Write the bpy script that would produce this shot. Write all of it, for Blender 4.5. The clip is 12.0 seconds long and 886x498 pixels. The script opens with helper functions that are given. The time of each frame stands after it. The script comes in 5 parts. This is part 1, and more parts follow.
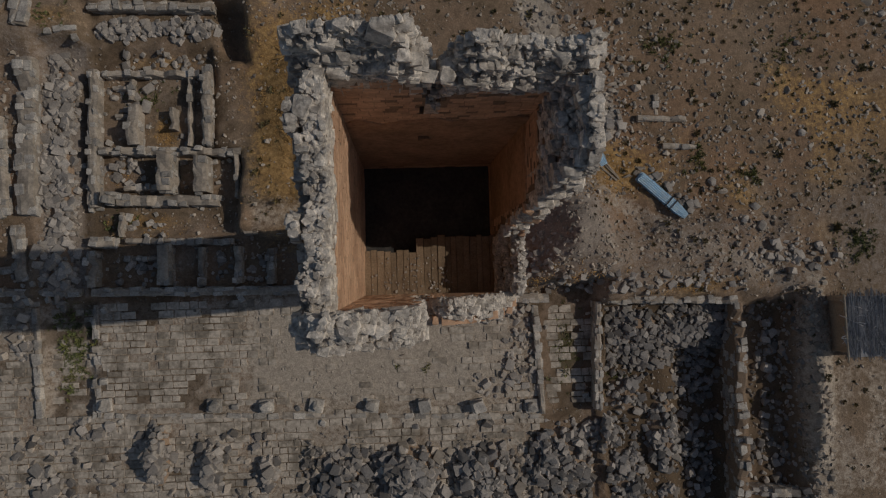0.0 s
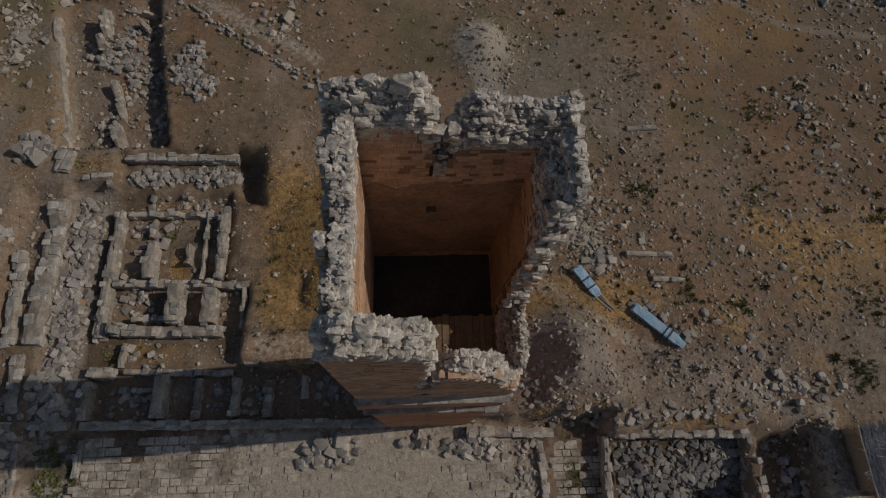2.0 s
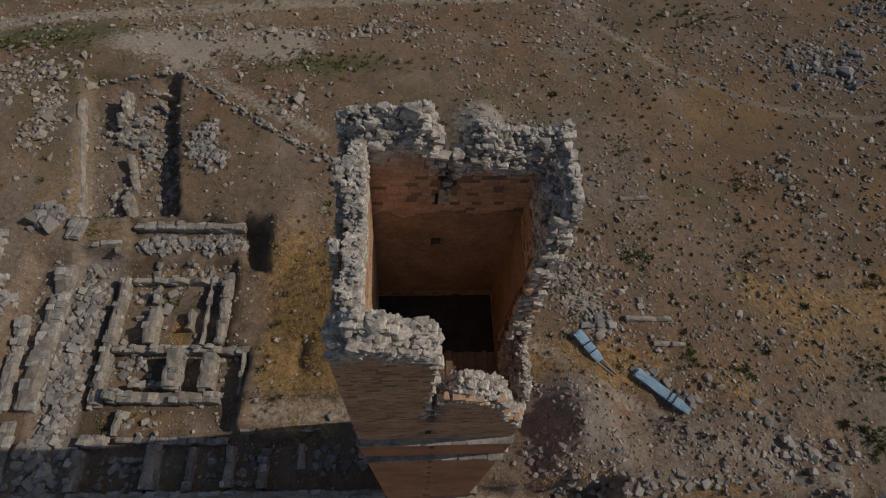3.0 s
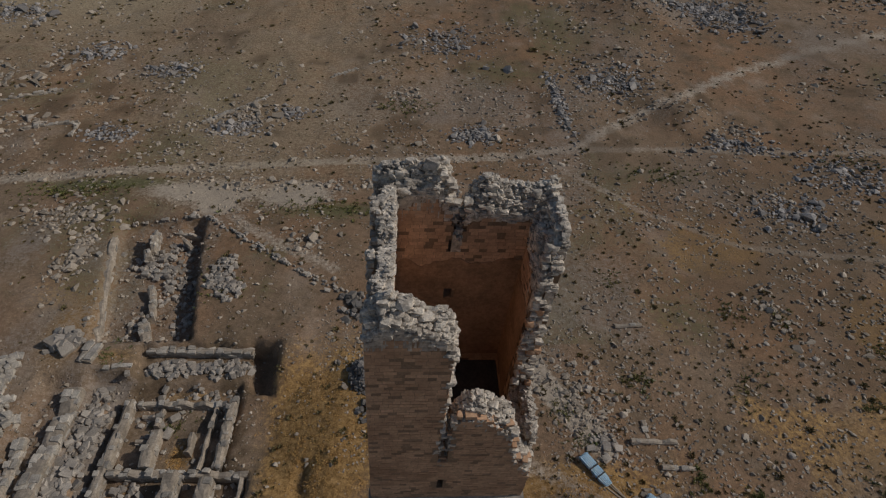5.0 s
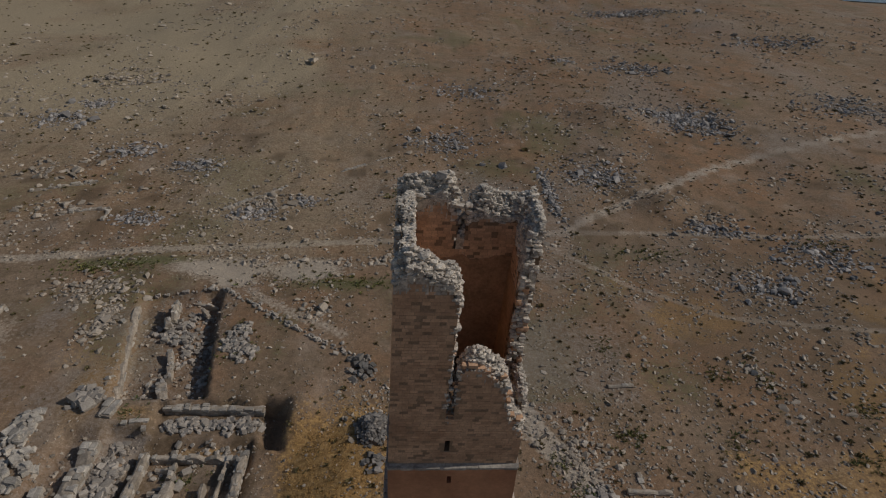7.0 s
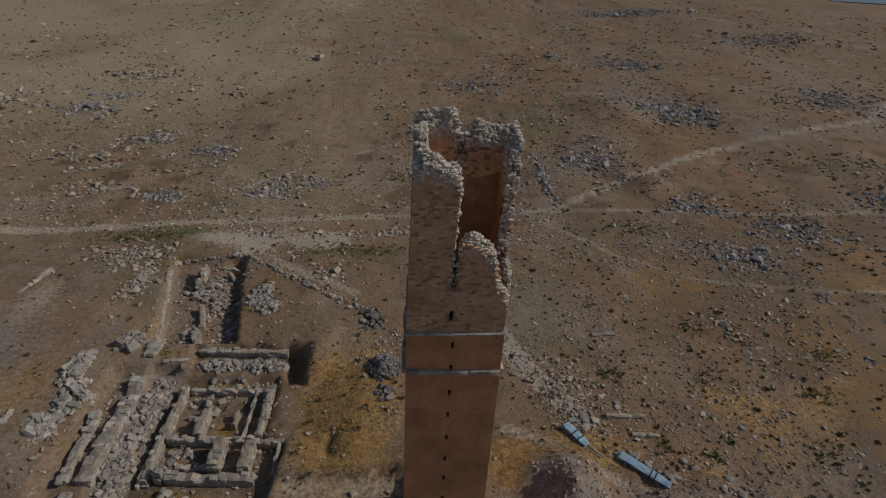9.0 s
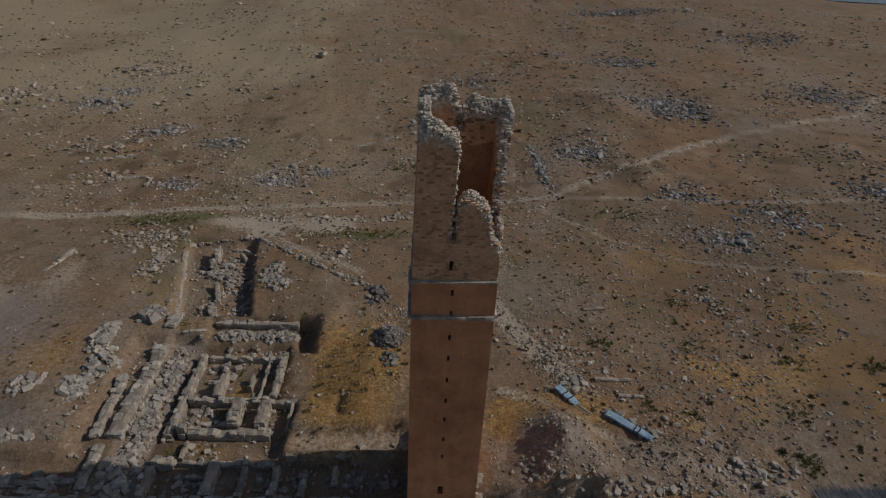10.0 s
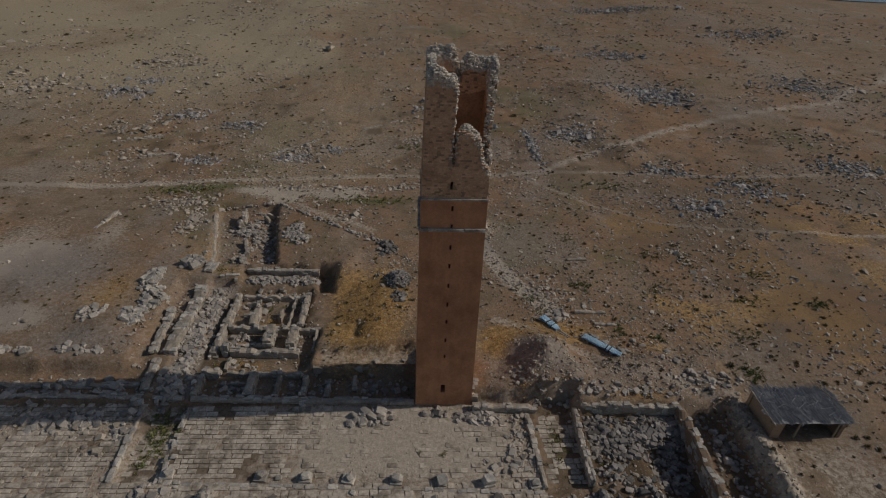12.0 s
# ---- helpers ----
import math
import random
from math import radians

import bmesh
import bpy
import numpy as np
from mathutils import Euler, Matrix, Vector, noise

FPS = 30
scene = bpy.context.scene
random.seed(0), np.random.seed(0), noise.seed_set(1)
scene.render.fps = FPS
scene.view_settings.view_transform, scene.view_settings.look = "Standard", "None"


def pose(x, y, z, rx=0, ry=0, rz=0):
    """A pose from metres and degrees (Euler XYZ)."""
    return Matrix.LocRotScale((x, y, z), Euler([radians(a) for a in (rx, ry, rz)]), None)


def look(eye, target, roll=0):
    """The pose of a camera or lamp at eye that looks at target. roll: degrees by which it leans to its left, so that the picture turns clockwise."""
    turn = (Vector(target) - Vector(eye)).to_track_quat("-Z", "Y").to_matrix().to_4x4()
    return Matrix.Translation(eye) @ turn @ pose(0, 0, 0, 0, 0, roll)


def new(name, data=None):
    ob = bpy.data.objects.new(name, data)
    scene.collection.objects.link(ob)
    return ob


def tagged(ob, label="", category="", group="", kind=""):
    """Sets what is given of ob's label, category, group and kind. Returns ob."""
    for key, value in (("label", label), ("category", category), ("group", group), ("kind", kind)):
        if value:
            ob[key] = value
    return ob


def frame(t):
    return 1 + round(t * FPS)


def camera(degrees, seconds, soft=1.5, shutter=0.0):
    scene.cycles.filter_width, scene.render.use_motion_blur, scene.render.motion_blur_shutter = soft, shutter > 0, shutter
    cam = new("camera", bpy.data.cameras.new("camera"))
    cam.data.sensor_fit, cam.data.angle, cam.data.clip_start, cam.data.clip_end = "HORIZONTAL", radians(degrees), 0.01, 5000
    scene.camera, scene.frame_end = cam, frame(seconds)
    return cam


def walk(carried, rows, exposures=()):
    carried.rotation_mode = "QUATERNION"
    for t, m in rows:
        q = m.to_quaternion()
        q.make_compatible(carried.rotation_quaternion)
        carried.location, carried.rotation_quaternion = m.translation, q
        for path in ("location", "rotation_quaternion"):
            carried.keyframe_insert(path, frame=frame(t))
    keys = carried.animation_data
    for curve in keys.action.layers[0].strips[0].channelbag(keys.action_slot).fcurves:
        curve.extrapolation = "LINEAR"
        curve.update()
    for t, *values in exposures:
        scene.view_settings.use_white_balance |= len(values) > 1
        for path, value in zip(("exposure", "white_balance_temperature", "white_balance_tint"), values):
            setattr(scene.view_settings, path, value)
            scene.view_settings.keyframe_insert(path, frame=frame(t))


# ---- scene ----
cam = camera(78.2, 12.0, soft=1.2)
METRES, EYE, TILT, LEAN, TURN = 38.0, 40.5, 0.0, 0.0, -41.8
ROWS = [
    (0.0, 0.0, 0.0, 0.0, 40.17, -87.54, -2.07),
    (0.5, 0.0092, -0.0129, 0.0036, 40.16, -83.51, -2.12),
    (1.0, 0.0194, -0.0271, 0.008, 40.15, -79.02, -2.19),
    (1.5, 0.0306, -0.0426, 0.0118, 40.11, -74.56, -2.23),
    (2.0, 0.0422, -0.0589, 0.0134, 40.09, -70.18, -2.28),
    (2.5, 0.0542, -0.0759, 0.0139, 40.05, -65.77, -2.32),
    (3.0, 0.0666, -0.0937, 0.0141, 40.0, -61.37, -2.37),
    (5.0, 0.1288, -0.185, 0.0126, 39.87, -44.11, -2.53),
    (5.5, 0.149, -0.2132, 0.0127, 39.82, -39.8, -2.58),
    (6.0, 0.1708, -0.2424, 0.0117, 39.79, -35.65, -2.59),
    (6.5, 0.1955, -0.2748, 0.0114, 39.76, -33.19, -2.61),
    (7.0, 0.2225, -0.3093, 0.0118, 39.76, -33.08, -2.58),
    (9.0, 0.3515, -0.475, 0.0161, 39.72, -32.83, -2.52),
    (9.5, 0.3893, -0.5221, 0.0178, 39.7, -32.77, -2.49),
    (10.0, 0.4291, -0.5709, 0.0192, 39.7, -32.75, -2.48),
    (10.5, 0.4706, -0.6221, 0.0202, 39.69, -32.71, -2.46),
    (11.0, 0.514, -0.6759, 0.0211, 39.69, -32.68, -2.45),
    (11.5, 0.5598, -0.7329, 0.0214, 39.69, -32.64, -2.42),
    (12.0, 0.6071, -0.7922, 0.0212, 39.67, -32.6, -2.39),
]
walk(cam, [(t, pose(0, 0, EYE, TILT, LEAN, TURN) @ pose(METRES * x, METRES * y, METRES * z, 90 + pitch, roll, yaw)) for t, x, y, z, yaw, pitch, roll in ROWS],
     exposures=[(0.0, -1.17), (1.5, -1.09), (3.0, -0.93), (6.0, -0.83), (9.0, -0.88), (12.0, -0.9)])

# ---- light ----
SUN_UP, SUN_SIDE = 36.0, 3.8   # degrees above the ground, degrees from +x towards +y
world = bpy.data.worlds.new("sky")
scene.world = world
world.use_nodes = True
wn = world.node_tree
sky = wn.nodes.new("ShaderNodeTexSky")
sky.sky_type = "NISHITA"
sky.sun_disc = False
sky.sun_elevation = radians(SUN_UP)
sky.sun_rotation = radians(90 - SUN_SIDE)
wn.nodes["Background"].inputs["Strength"].default_value = 0.08
wn.links.new(sky.outputs["Color"], wn.nodes["Background"].inputs["Color"])
sun = new("sun", bpy.data.lights.new("sun", "SUN"))
sun.data.energy = 3.2
sun.data.angle = radians(0.5)
sun.data.color = (1.0, 0.945, 0.865)
ca, sa = math.cos(radians(SUN_SIDE)), math.sin(radians(SUN_SIDE))
ce, se = math.cos(radians(SUN_UP)), math.sin(radians(SUN_UP))
sun.matrix_world = look((60 * ca * ce, 60 * sa * ce, 60 * se + 10), (0, 0, 10))

# ---- helpers of this scene ----
rng = np.random.RandomState(7)


TABLES = {}


def vnoise(x, y, size, seed):
    """Smooth value noise, 0 to 1, for arrays."""
    if seed not in TABLES:
        TABLES[seed] = np.random.RandomState(seed).rand(256, 256)
    tab = TABLES[seed]
    u, v = np.asarray(x, float) / size + 1000.3, np.asarray(y, float) / size + 1000.7
    i, j = np.floor(u).astype(int), np.floor(v).astype(int)
    a, b = u - i, v - j
    a, b = a * a * (3 - 2 * a), b * b * (3 - 2 * b)
    i0, i1, j0, j1 = i % 256, (i + 1) % 256, j % 256, (j + 1) % 256
    return (tab[i0, j0] * (1 - a) + tab[i1, j0] * a) * (1 - b) + (tab[i0, j1] * (1 - a) + tab[i1, j1] * a) * b


def fbm(x, y, size, seed, octaves=4):
    total, amp, norm = 0, 1.0, 0
    for k in range(octaves):
        total = total + amp * vnoise(x, y, size / 2 ** k, seed + k)
        norm += amp
        amp *= 0.55
    return total / norm


def step(a, b, x):
    t = np.clip((x - a) / (b - a), 0, 1)
    return t * t * (3 - 2 * t)


def empty(name, x=0, y=0, z=0):
    ob = new(name)
    ob.location = (x, y, z)
    ob.empty_display_size = 0.2
    return ob


def under(ob, parent):
    """Parent ob while it keeps its place in the world (parents are neither turned nor scaled)."""
    ob.parent = parent
    off = Vector((0, 0, 0))
    p = parent
    while p:
        off += p.location
        p = p.parent
    ob.location = ob.location - off
    return ob


def mesh_from(name, verts, faces, material, smooth=False):
    me = bpy.data.meshes.new(name)
    me.from_pydata([tuple(v) for v in verts], [], [tuple(f) for f in faces])
    me.validate()
    me.update()
    for m in material if isinstance(material, (list, tuple)) else (material,):
        me.materials.append(m)
    if smooth:
        me.polygons.foreach_set("use_smooth", [True] * len(me.polygons))
    return me


def part(name, data, material, parent, label=""):
    """One mesh object from a bmesh (world coordinates) under a thing or a part."""
    if isinstance(data, bmesh.types.BMesh):
        me = bpy.data.meshes.new(name)
        data.to_mesh(me)
        data.free()
        me.materials.append(material)
    else:
        me = data
    ob = new(name, me)
    if parent:
        under(ob, parent)
    if label:
        ob["label"] = label
    return ob


def box(bm, x0, y0, z0, x1, y1, z1, jit=0.0, m=None):
    vs = []
    for z in (z0, z1):
        for x, y in ((x0, y0), (x1, y0), (x1, y1), (x0, y1)):
            p = Vector((x, y, z)) + Vector(rng.uniform(-jit, jit, 3)) if jit else Vector((x, y, z))
            vs.append(bm.verts.new(m @ p if m else p))
    for f in ((3, 2, 1, 0), (4, 5, 6, 7), (0, 1, 5, 4), (1, 2, 6, 5), (2, 3, 7, 6), (3, 0, 4, 7)):
        bm.faces.new([vs[i] for i in f])


# ---- materials ----
def material(name, base, rough=0.9, vary=0.25, big=1.5, fine=14.0, tint=(1, 1, 1), bump=0.5, dist=0.02, island=False, random=0.3, metal=0.0, edge=(0.38, 0.66)):
    """Mineral surface: base colour, large stains towards tint, fine grain, difference from piece to piece, relief."""
    m = bpy.data.materials.new(name)
    m.use_nodes = True
    nt = m.node_tree
    N, L = nt.nodes, nt.links
    bs = N["Principled BSDF"]
    bs.inputs["Roughness"].default_value = rough
    bs.inputs["Metallic"].default_value = metal
    bs.inputs["Specular IOR Level"].default_value = 0.25
    geo = N.new("ShaderNodeNewGeometry")
    n1, n2 = N.new("ShaderNodeTexNoise"), N.new("ShaderNodeTexNoise")
    n1.inputs["Scale"].default_value, n1.inputs["Detail"].default_value, n1.inputs["Roughness"].default_value = big, 5, 0.6
    n2.inputs["Scale"].default_value, n2.inputs["Detail"].default_value, n2.inputs["Roughness"].default_value = fine, 6, 0.7
    for n in (n1, n2):
        L.new(geo.outputs["Position"], n.inputs["Vector"])
    r1 = N.new("ShaderNodeMapRange")
    r1.inputs["From Min"].default_value, r1.inputs["From Max"].default_value = edge
    L.new(n1.outputs["Fac"], r1.inputs["Value"])
    mix = N.new("ShaderNodeMix")
    mix.data_type = "RGBA"
    mix.inputs["A"].default_value = (*base, 1)
    mix.inputs["B"].default_value = (*[b * t for b, t in zip(base, tint)], 1)
    L.new(r1.outputs["Result"], mix.inputs["Factor"])
    val = N.new("ShaderNodeMapRange")
    val.inputs["From Min"].default_value, val.inputs["From Max"].default_value = 0.3, 0.7
    val.inputs["To Min"].default_value, val.inputs["To Max"].default_value = 1 - vary, 1 + vary
    L.new(n2.outputs["Fac"], val.inputs["Value"])
    if island:
        rnd = geo.outputs["Random Per Island"]
    else:
        rnd = N.new("ShaderNodeObjectInfo").outputs["Random"]
    rr = N.new("ShaderNodeMapRange")
    rr.inputs["To Min"].default_value, rr.inputs["To Max"].default_value = 1 - random, 1 + random
    L.new(rnd, rr.inputs["Value"])
    mul = N.new("ShaderNodeMath")
    mul.operation = "MULTIPLY"
    L.new(val.outputs["Result"], mul.inputs[0])
    L.new(rr.outputs["Result"], mul.inputs[1])
    hs = N.new("ShaderNodeHueSaturation")
    L.new(mix.outputs["Result"], hs.inputs["Color"])
    L.new(mul.outputs["Value"], hs.inputs["Value"])
    L.new(hs.outputs["Color"], bs.inputs["Base Color"])
    bp = N.new("ShaderNodeBump")
    bp.inputs["Strength"].default_value, bp.inputs["Distance"].default_value = bump, dist
    L.new(n2.outputs["Fac"], bp.inputs["Height"])
    L.new(bp.outputs["Normal"], bs.inputs["Normal"])
    return m


BASALT = material("dark_basalt_rubble", (0.18, 0.165, 0.15), tint=(1.45, 1.4, 1.35), vary=0.3, big=0.8, fine=10, random=0.45)
BASALT_I = material("dark_basalt_rest", (0.19, 0.17, 0.15), tint=(1.45, 1.4, 1.35), vary=0.3, big=0.8, fine=10, random=0.45, island=True)
HEAP_I = material("grey_heap_stone", (0.36, 0.325, 0.295), tint=(0.75, 0.78, 0.82), vary=0.3, big=0.3, fine=6, random=0.45, island=True)
PALE = material("pale_limestone", (0.49, 0.435, 0.365), tint=(0.55, 0.56, 0.59), vary=0.36, big=1.1, fine=9, random=0.28)
RIMSTONE = material("sunbleached_limestone", (0.65, 0.575, 0.485), tint=(0.5, 0.49, 0.49), vary=0.42, big=3.2, fine=13, random=0.22, bump=0.8, dist=0.035, edge=(0.44, 0.64))
RIMSTONE_I = material("sunbleached_limestone_rest", (0.65, 0.575, 0.485), tint=(0.5, 0.49, 0.49), vary=0.42, big=3.2, fine=13, random=0.22, island=True, bump=0.8, dist=0.035, edge=(0.44, 0.64))
RUBBLE = material("grey_rubble_stone", (0.40, 0.35, 0.295), tint=(0.72, 0.72, 0.74), vary=0.28, big=0.9, fine=11, random=0.35)
RUBBLE_I = material("grey_field_stone", (0.41, 0.345, 0.275), tint=(0.76, 0.75, 0.74), vary=0.25, big=0.9, fine=9, random=0.4, island=True)
BRICK = material("brown_brick", (0.62, 0.395, 0.25), tint=(0.7, 0.66, 0.64), vary=0.2, big=0.8, fine=12, random=0.14)
BRICK_I = material("brown_brick_rest", (0.62, 0.395, 0.25), tint=(0.7, 0.66, 0.64), vary=0.2, big=0.8, fine=12, random=0.14, island=True)
RIMCORE = material("bleached_mortar", (0.60, 0.52, 0.43), tint=(0.55, 0.54, 0.54), vary=0.4, big=2.5, fine=9, random=0.0, bump=0.9, dist=0.05)
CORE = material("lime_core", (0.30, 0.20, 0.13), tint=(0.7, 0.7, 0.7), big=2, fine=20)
SHAFT = material("red_brown_ashlar", (0.54, 0.265, 0.145), tint=(0.7, 0.66, 0.64), vary=0.14, big=0.5, fine=6, random=0.0, bump=0.35)
nt = SHAFT.node_tree
geo_n, map_n, str_n, rng_n, mul_n = (nt.nodes.new("ShaderNode" + k) for k in ("NewGeometry", "Mapping", "TexNoise", "MapRange", "Math"))
map_n.inputs["Scale"].default_value = (1.3, 1.3, 0.3)
str_n.inputs["Scale"].default_value, str_n.inputs["Detail"].default_value = 1.0, 6
rng_n.inputs["From Min"].default_value, rng_n.inputs["From Max"].default_value = 0.35, 0.65
rng_n.inputs["To Min"].default_value, rng_n.inputs["To Max"].default_value = 0.9, 1.07
mul_n.operation = "MULTIPLY"
hue_n = next(n for n in nt.nodes if n.type == "HUE_SAT")
old = hue_n.inputs["Value"].links[0].from_socket
nt.links.new(geo_n.outputs["Position"], map_n.inputs["Vector"])
nt.links.new(map_n.outputs["Vector"], str_n.inputs["Vector"])
nt.links.new(str_n.outputs["Fac"], rng_n.inputs["Value"])
nt.links.new(old, mul_n.inputs[0])
nt.links.new(rng_n.outputs["Result"], mul_n.inputs[1])
nt.links.new(mul_n.outputs["Value"], hue_n.inputs["Value"])
PAVING = material("worn_paving", (0.49, 0.415, 0.33), tint=(0.55, 0.54, 0.52), vary=0.38, big=0.7, fine=3.5, random=0.13, edge=(0.47, 0.58))
PAVING_I = material("worn_paving_rest", (0.49, 0.415, 0.33), tint=(0.55, 0.54, 0.52), vary=0.38, big=0.7, fine=3.5, random=0.13, island=True, edge=(0.47, 0.58))
# stained plaster whose darker base also holds shade low inside the tower
STAIN_SHADE = material("stained_shaded_lining", (0.42, 0.25, 0.15), tint=(0.6, 0.62, 0.62), vary=0.3, big=1.2, fine=8, random=0.0)
PLANK = material("weathered_plank", (0.29, 0.205, 0.13), tint=(0.75, 0.72, 0.7), vary=0.3, big=2.5, fine=25, random=0.2)
# near-black colour that stands in for the shade deep in the shaft
SHAFT_DARK = material("shaft_dark", (0.075, 0.068, 0.06), tint=(0.7, 0.7, 0.75), vary=0.35, big=1.5, fine=9, random=0.0)
STICKS = material("grey_reed_thatch", (0.44, 0.42, 0.40), tint=(0.7, 0.72, 0.76), vary=0.3, big=1.5, fine=18, random=0.35, island=True)
POLE = material("dry_pole", (0.34, 0.28, 0.21), vary=0.3, fine=20)
MORTAR = material("weathered_lime_mortar", (0.43, 0.36, 0.285), tint=(0.55, 0.55, 0.55), vary=0.3, big=0.9, fine=6, random=0.12)
EARTHWALL = material("earth_block_wall", (0.30, 0.21, 0.14), vary=0.3, fine=9)
BLUE = material("blue_painted_sheet", (0.60, 0.83, 0.98), rough=0.5, tint=(1.35, 1.12, 1.0), vary=0.12, big=1.8, fine=22, bump=0.15, random=0.15)
SHRUB = material("dry_green_shrub", (0.165, 0.142, 0.072), tint=(1.25, 1.05, 0.8), vary=0.3, big=0.4, fine=6, random=0.4, island=True, rough=0.8)
STRAW = material("dry_grass", (0.50, 0.29, 0.10), tint=(0.8, 0.85, 0.9), vary=0.3, big=0.4, fine=6, random=0.4, island=True, rough=0.8)
GREEN = material("green_weeds", (0.16, 0.18, 0.07), tint=(1.3, 1.05, 0.8), vary=0.3, big=0.5, fine=6, random=0.4, island=True, rough=0.8)


def ground_material():
    m = bpy.data.materials.new("dry_earth")
    m.use_nodes = True
    nt = m.node_tree
    N, L = nt.nodes, nt.links
    bs = N["Principled BSDF"]
    bs.inputs["Roughness"].default_value = 0.95
    bs.inputs["Specular IOR Level"].default_value = 0.1
    geo = N.new("ShaderNodeNewGeometry")

    def noise_at(scale, detail=6, rough=0.6):
        n = N.new("ShaderNodeTexNoise")
        n.inputs["Scale"].default_value, n.inputs["Detail"].default_value, n.inputs["Roughness"].default_value = scale, detail, rough
        L.new(geo.outputs["Position"], n.inputs["Vector"])
        return n.outputs["Fac"]

    def ranged(v, a, b, lo=0.0, hi=1.0):
        r = N.new("ShaderNodeMapRange")
        for key, x in (("From Min", a), ("From Max", b), ("To Min", lo), ("To Max", hi)):
            r.inputs[key].default_value = x
        L.new(v, r.inputs["Value"])
        return r.outputs["Result"]

    def mixed(f, a, b):
        x = N.new("ShaderNodeMix")
        x.data_type = "RGBA"
        for key, v in (("A", a), ("B", b)):
            if isinstance(v, tuple):
                x.inputs[key].default_value = (*v, 1)
            else:
                L.new(v, x.inputs[key])
        L.new(f, x.inputs["Factor"])
        return x.outputs["Result"]

    def times(a, b, op="MULTIPLY"):
        x = N.new("ShaderNodeMath")
        x.operation = op
        for i, v in enumerate((a, b)):
            if isinstance(v, float):
                x.inputs[i].default_value = v
            else:
                L.new(v, x.inputs[i])
        return x.outputs["Value"]

    big, mid, fine = noise_at(0.045), noise_at(0.35), noise_at(2.4, 8, 0.76)
    col = mixed(ranged(big, 0.38, 0.6), (0.278, 0.168, 0.098), (0.262, 0.188, 0.127))
    col = mixed(ranged(mid, 0.46, 0.66), col, (0.20, 0.142, 0.09))
    col = mixed(times(ranged(noise_at(0.13, 6, 0.65), 0.54, 0.68), 0.6), col, (0.36, 0.285, 0.22))
    at = N.new("ShaderNodeAttribute")
    at.attribute_name = "cover"
    sep = N.new("ShaderNodeSeparateColor")
    L.new(at.outputs["Color"], sep.inputs["Color"])
    wob = ranged(fine, 0.25, 0.75, -0.45, 0.45)

    def cover(channel):
        s = times(sep.outputs[channel], wob, "ADD")
        return ranged(s, 0.3, 0.75)

    at2 = N.new("ShaderNodeAttribute")
    at2.attribute_name = "cover2"
    sep2 = N.new("ShaderNodeSeparateColor")
    L.new(at2.outputs["Color"], sep2.inputs["Color"])
    straw_col = mixed(ranged(fine, 0.35, 0.65), (0.26, 0.148, 0.057), (0.45, 0.28, 0.118))
    col = mixed(cover("Green"), col, straw_col)
    col = mixed(cover("Blue"), col, (0.14, 0.135, 0.065))
    col = mixed(cover("Red"), col, (0.44, 0.365, 0.285))
    s2 = times(sep2.outputs["Red"], wob, "ADD")
    col = mixed(ranged(s2, 0.3, 0.75), col, (0.265, 0.218, 0.178))
    # Blue: paler soil, with the brightness opposite the sun put into its colour
    s4 = times(sep2.outputs["Blue"], wob, "ADD")
    col = mixed(ranged(s4, 0.2, 1.0), col, (0.37, 0.295, 0.195))
    # Green: dark soil blotches, and shade of dug places painted into the colour
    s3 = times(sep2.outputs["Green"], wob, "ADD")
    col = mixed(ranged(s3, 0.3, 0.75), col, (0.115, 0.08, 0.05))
    speck = N.new("ShaderNodeTexVoronoi")
    speck.inputs["Scale"].default_value = 1.9
    L.new(geo.outputs["Position"], speck.inputs["Vector"])
    dots = ranged(speck.outputs["Distance"], 0.13, 0.2, 1.0, 0.0)
    dots = times(dots, ranged(mid, 0.42, 0.6))
    col = mixed(times(dots, 0.4), col, (0.40, 0.35, 0.29))
    hs = N.new("ShaderNodeHueSaturation")
    L.new(col, hs.inputs["Color"])
    L.new(times(ranged(fine, 0.3, 0.7, 0.68, 1.32), ranged(noise_at(9.0, 5, 0.75), 0.3, 0.7, 0.76, 1.24)), hs.inputs["Value"])
    L.new(hs.outputs["Color"], bs.inputs["Base Color"])
    bp = N.new("ShaderNodeBump")
    bp.inputs["Strength"].default_value, bp.inputs["Distance"].default_value = 0.7, 0.12
    L.new(times(fine, dots, "ADD"), bp.inputs["Height"])
    L.new(bp.outputs["Normal"], bs.inputs["Normal"])
    return m


EARTH = ground_material()

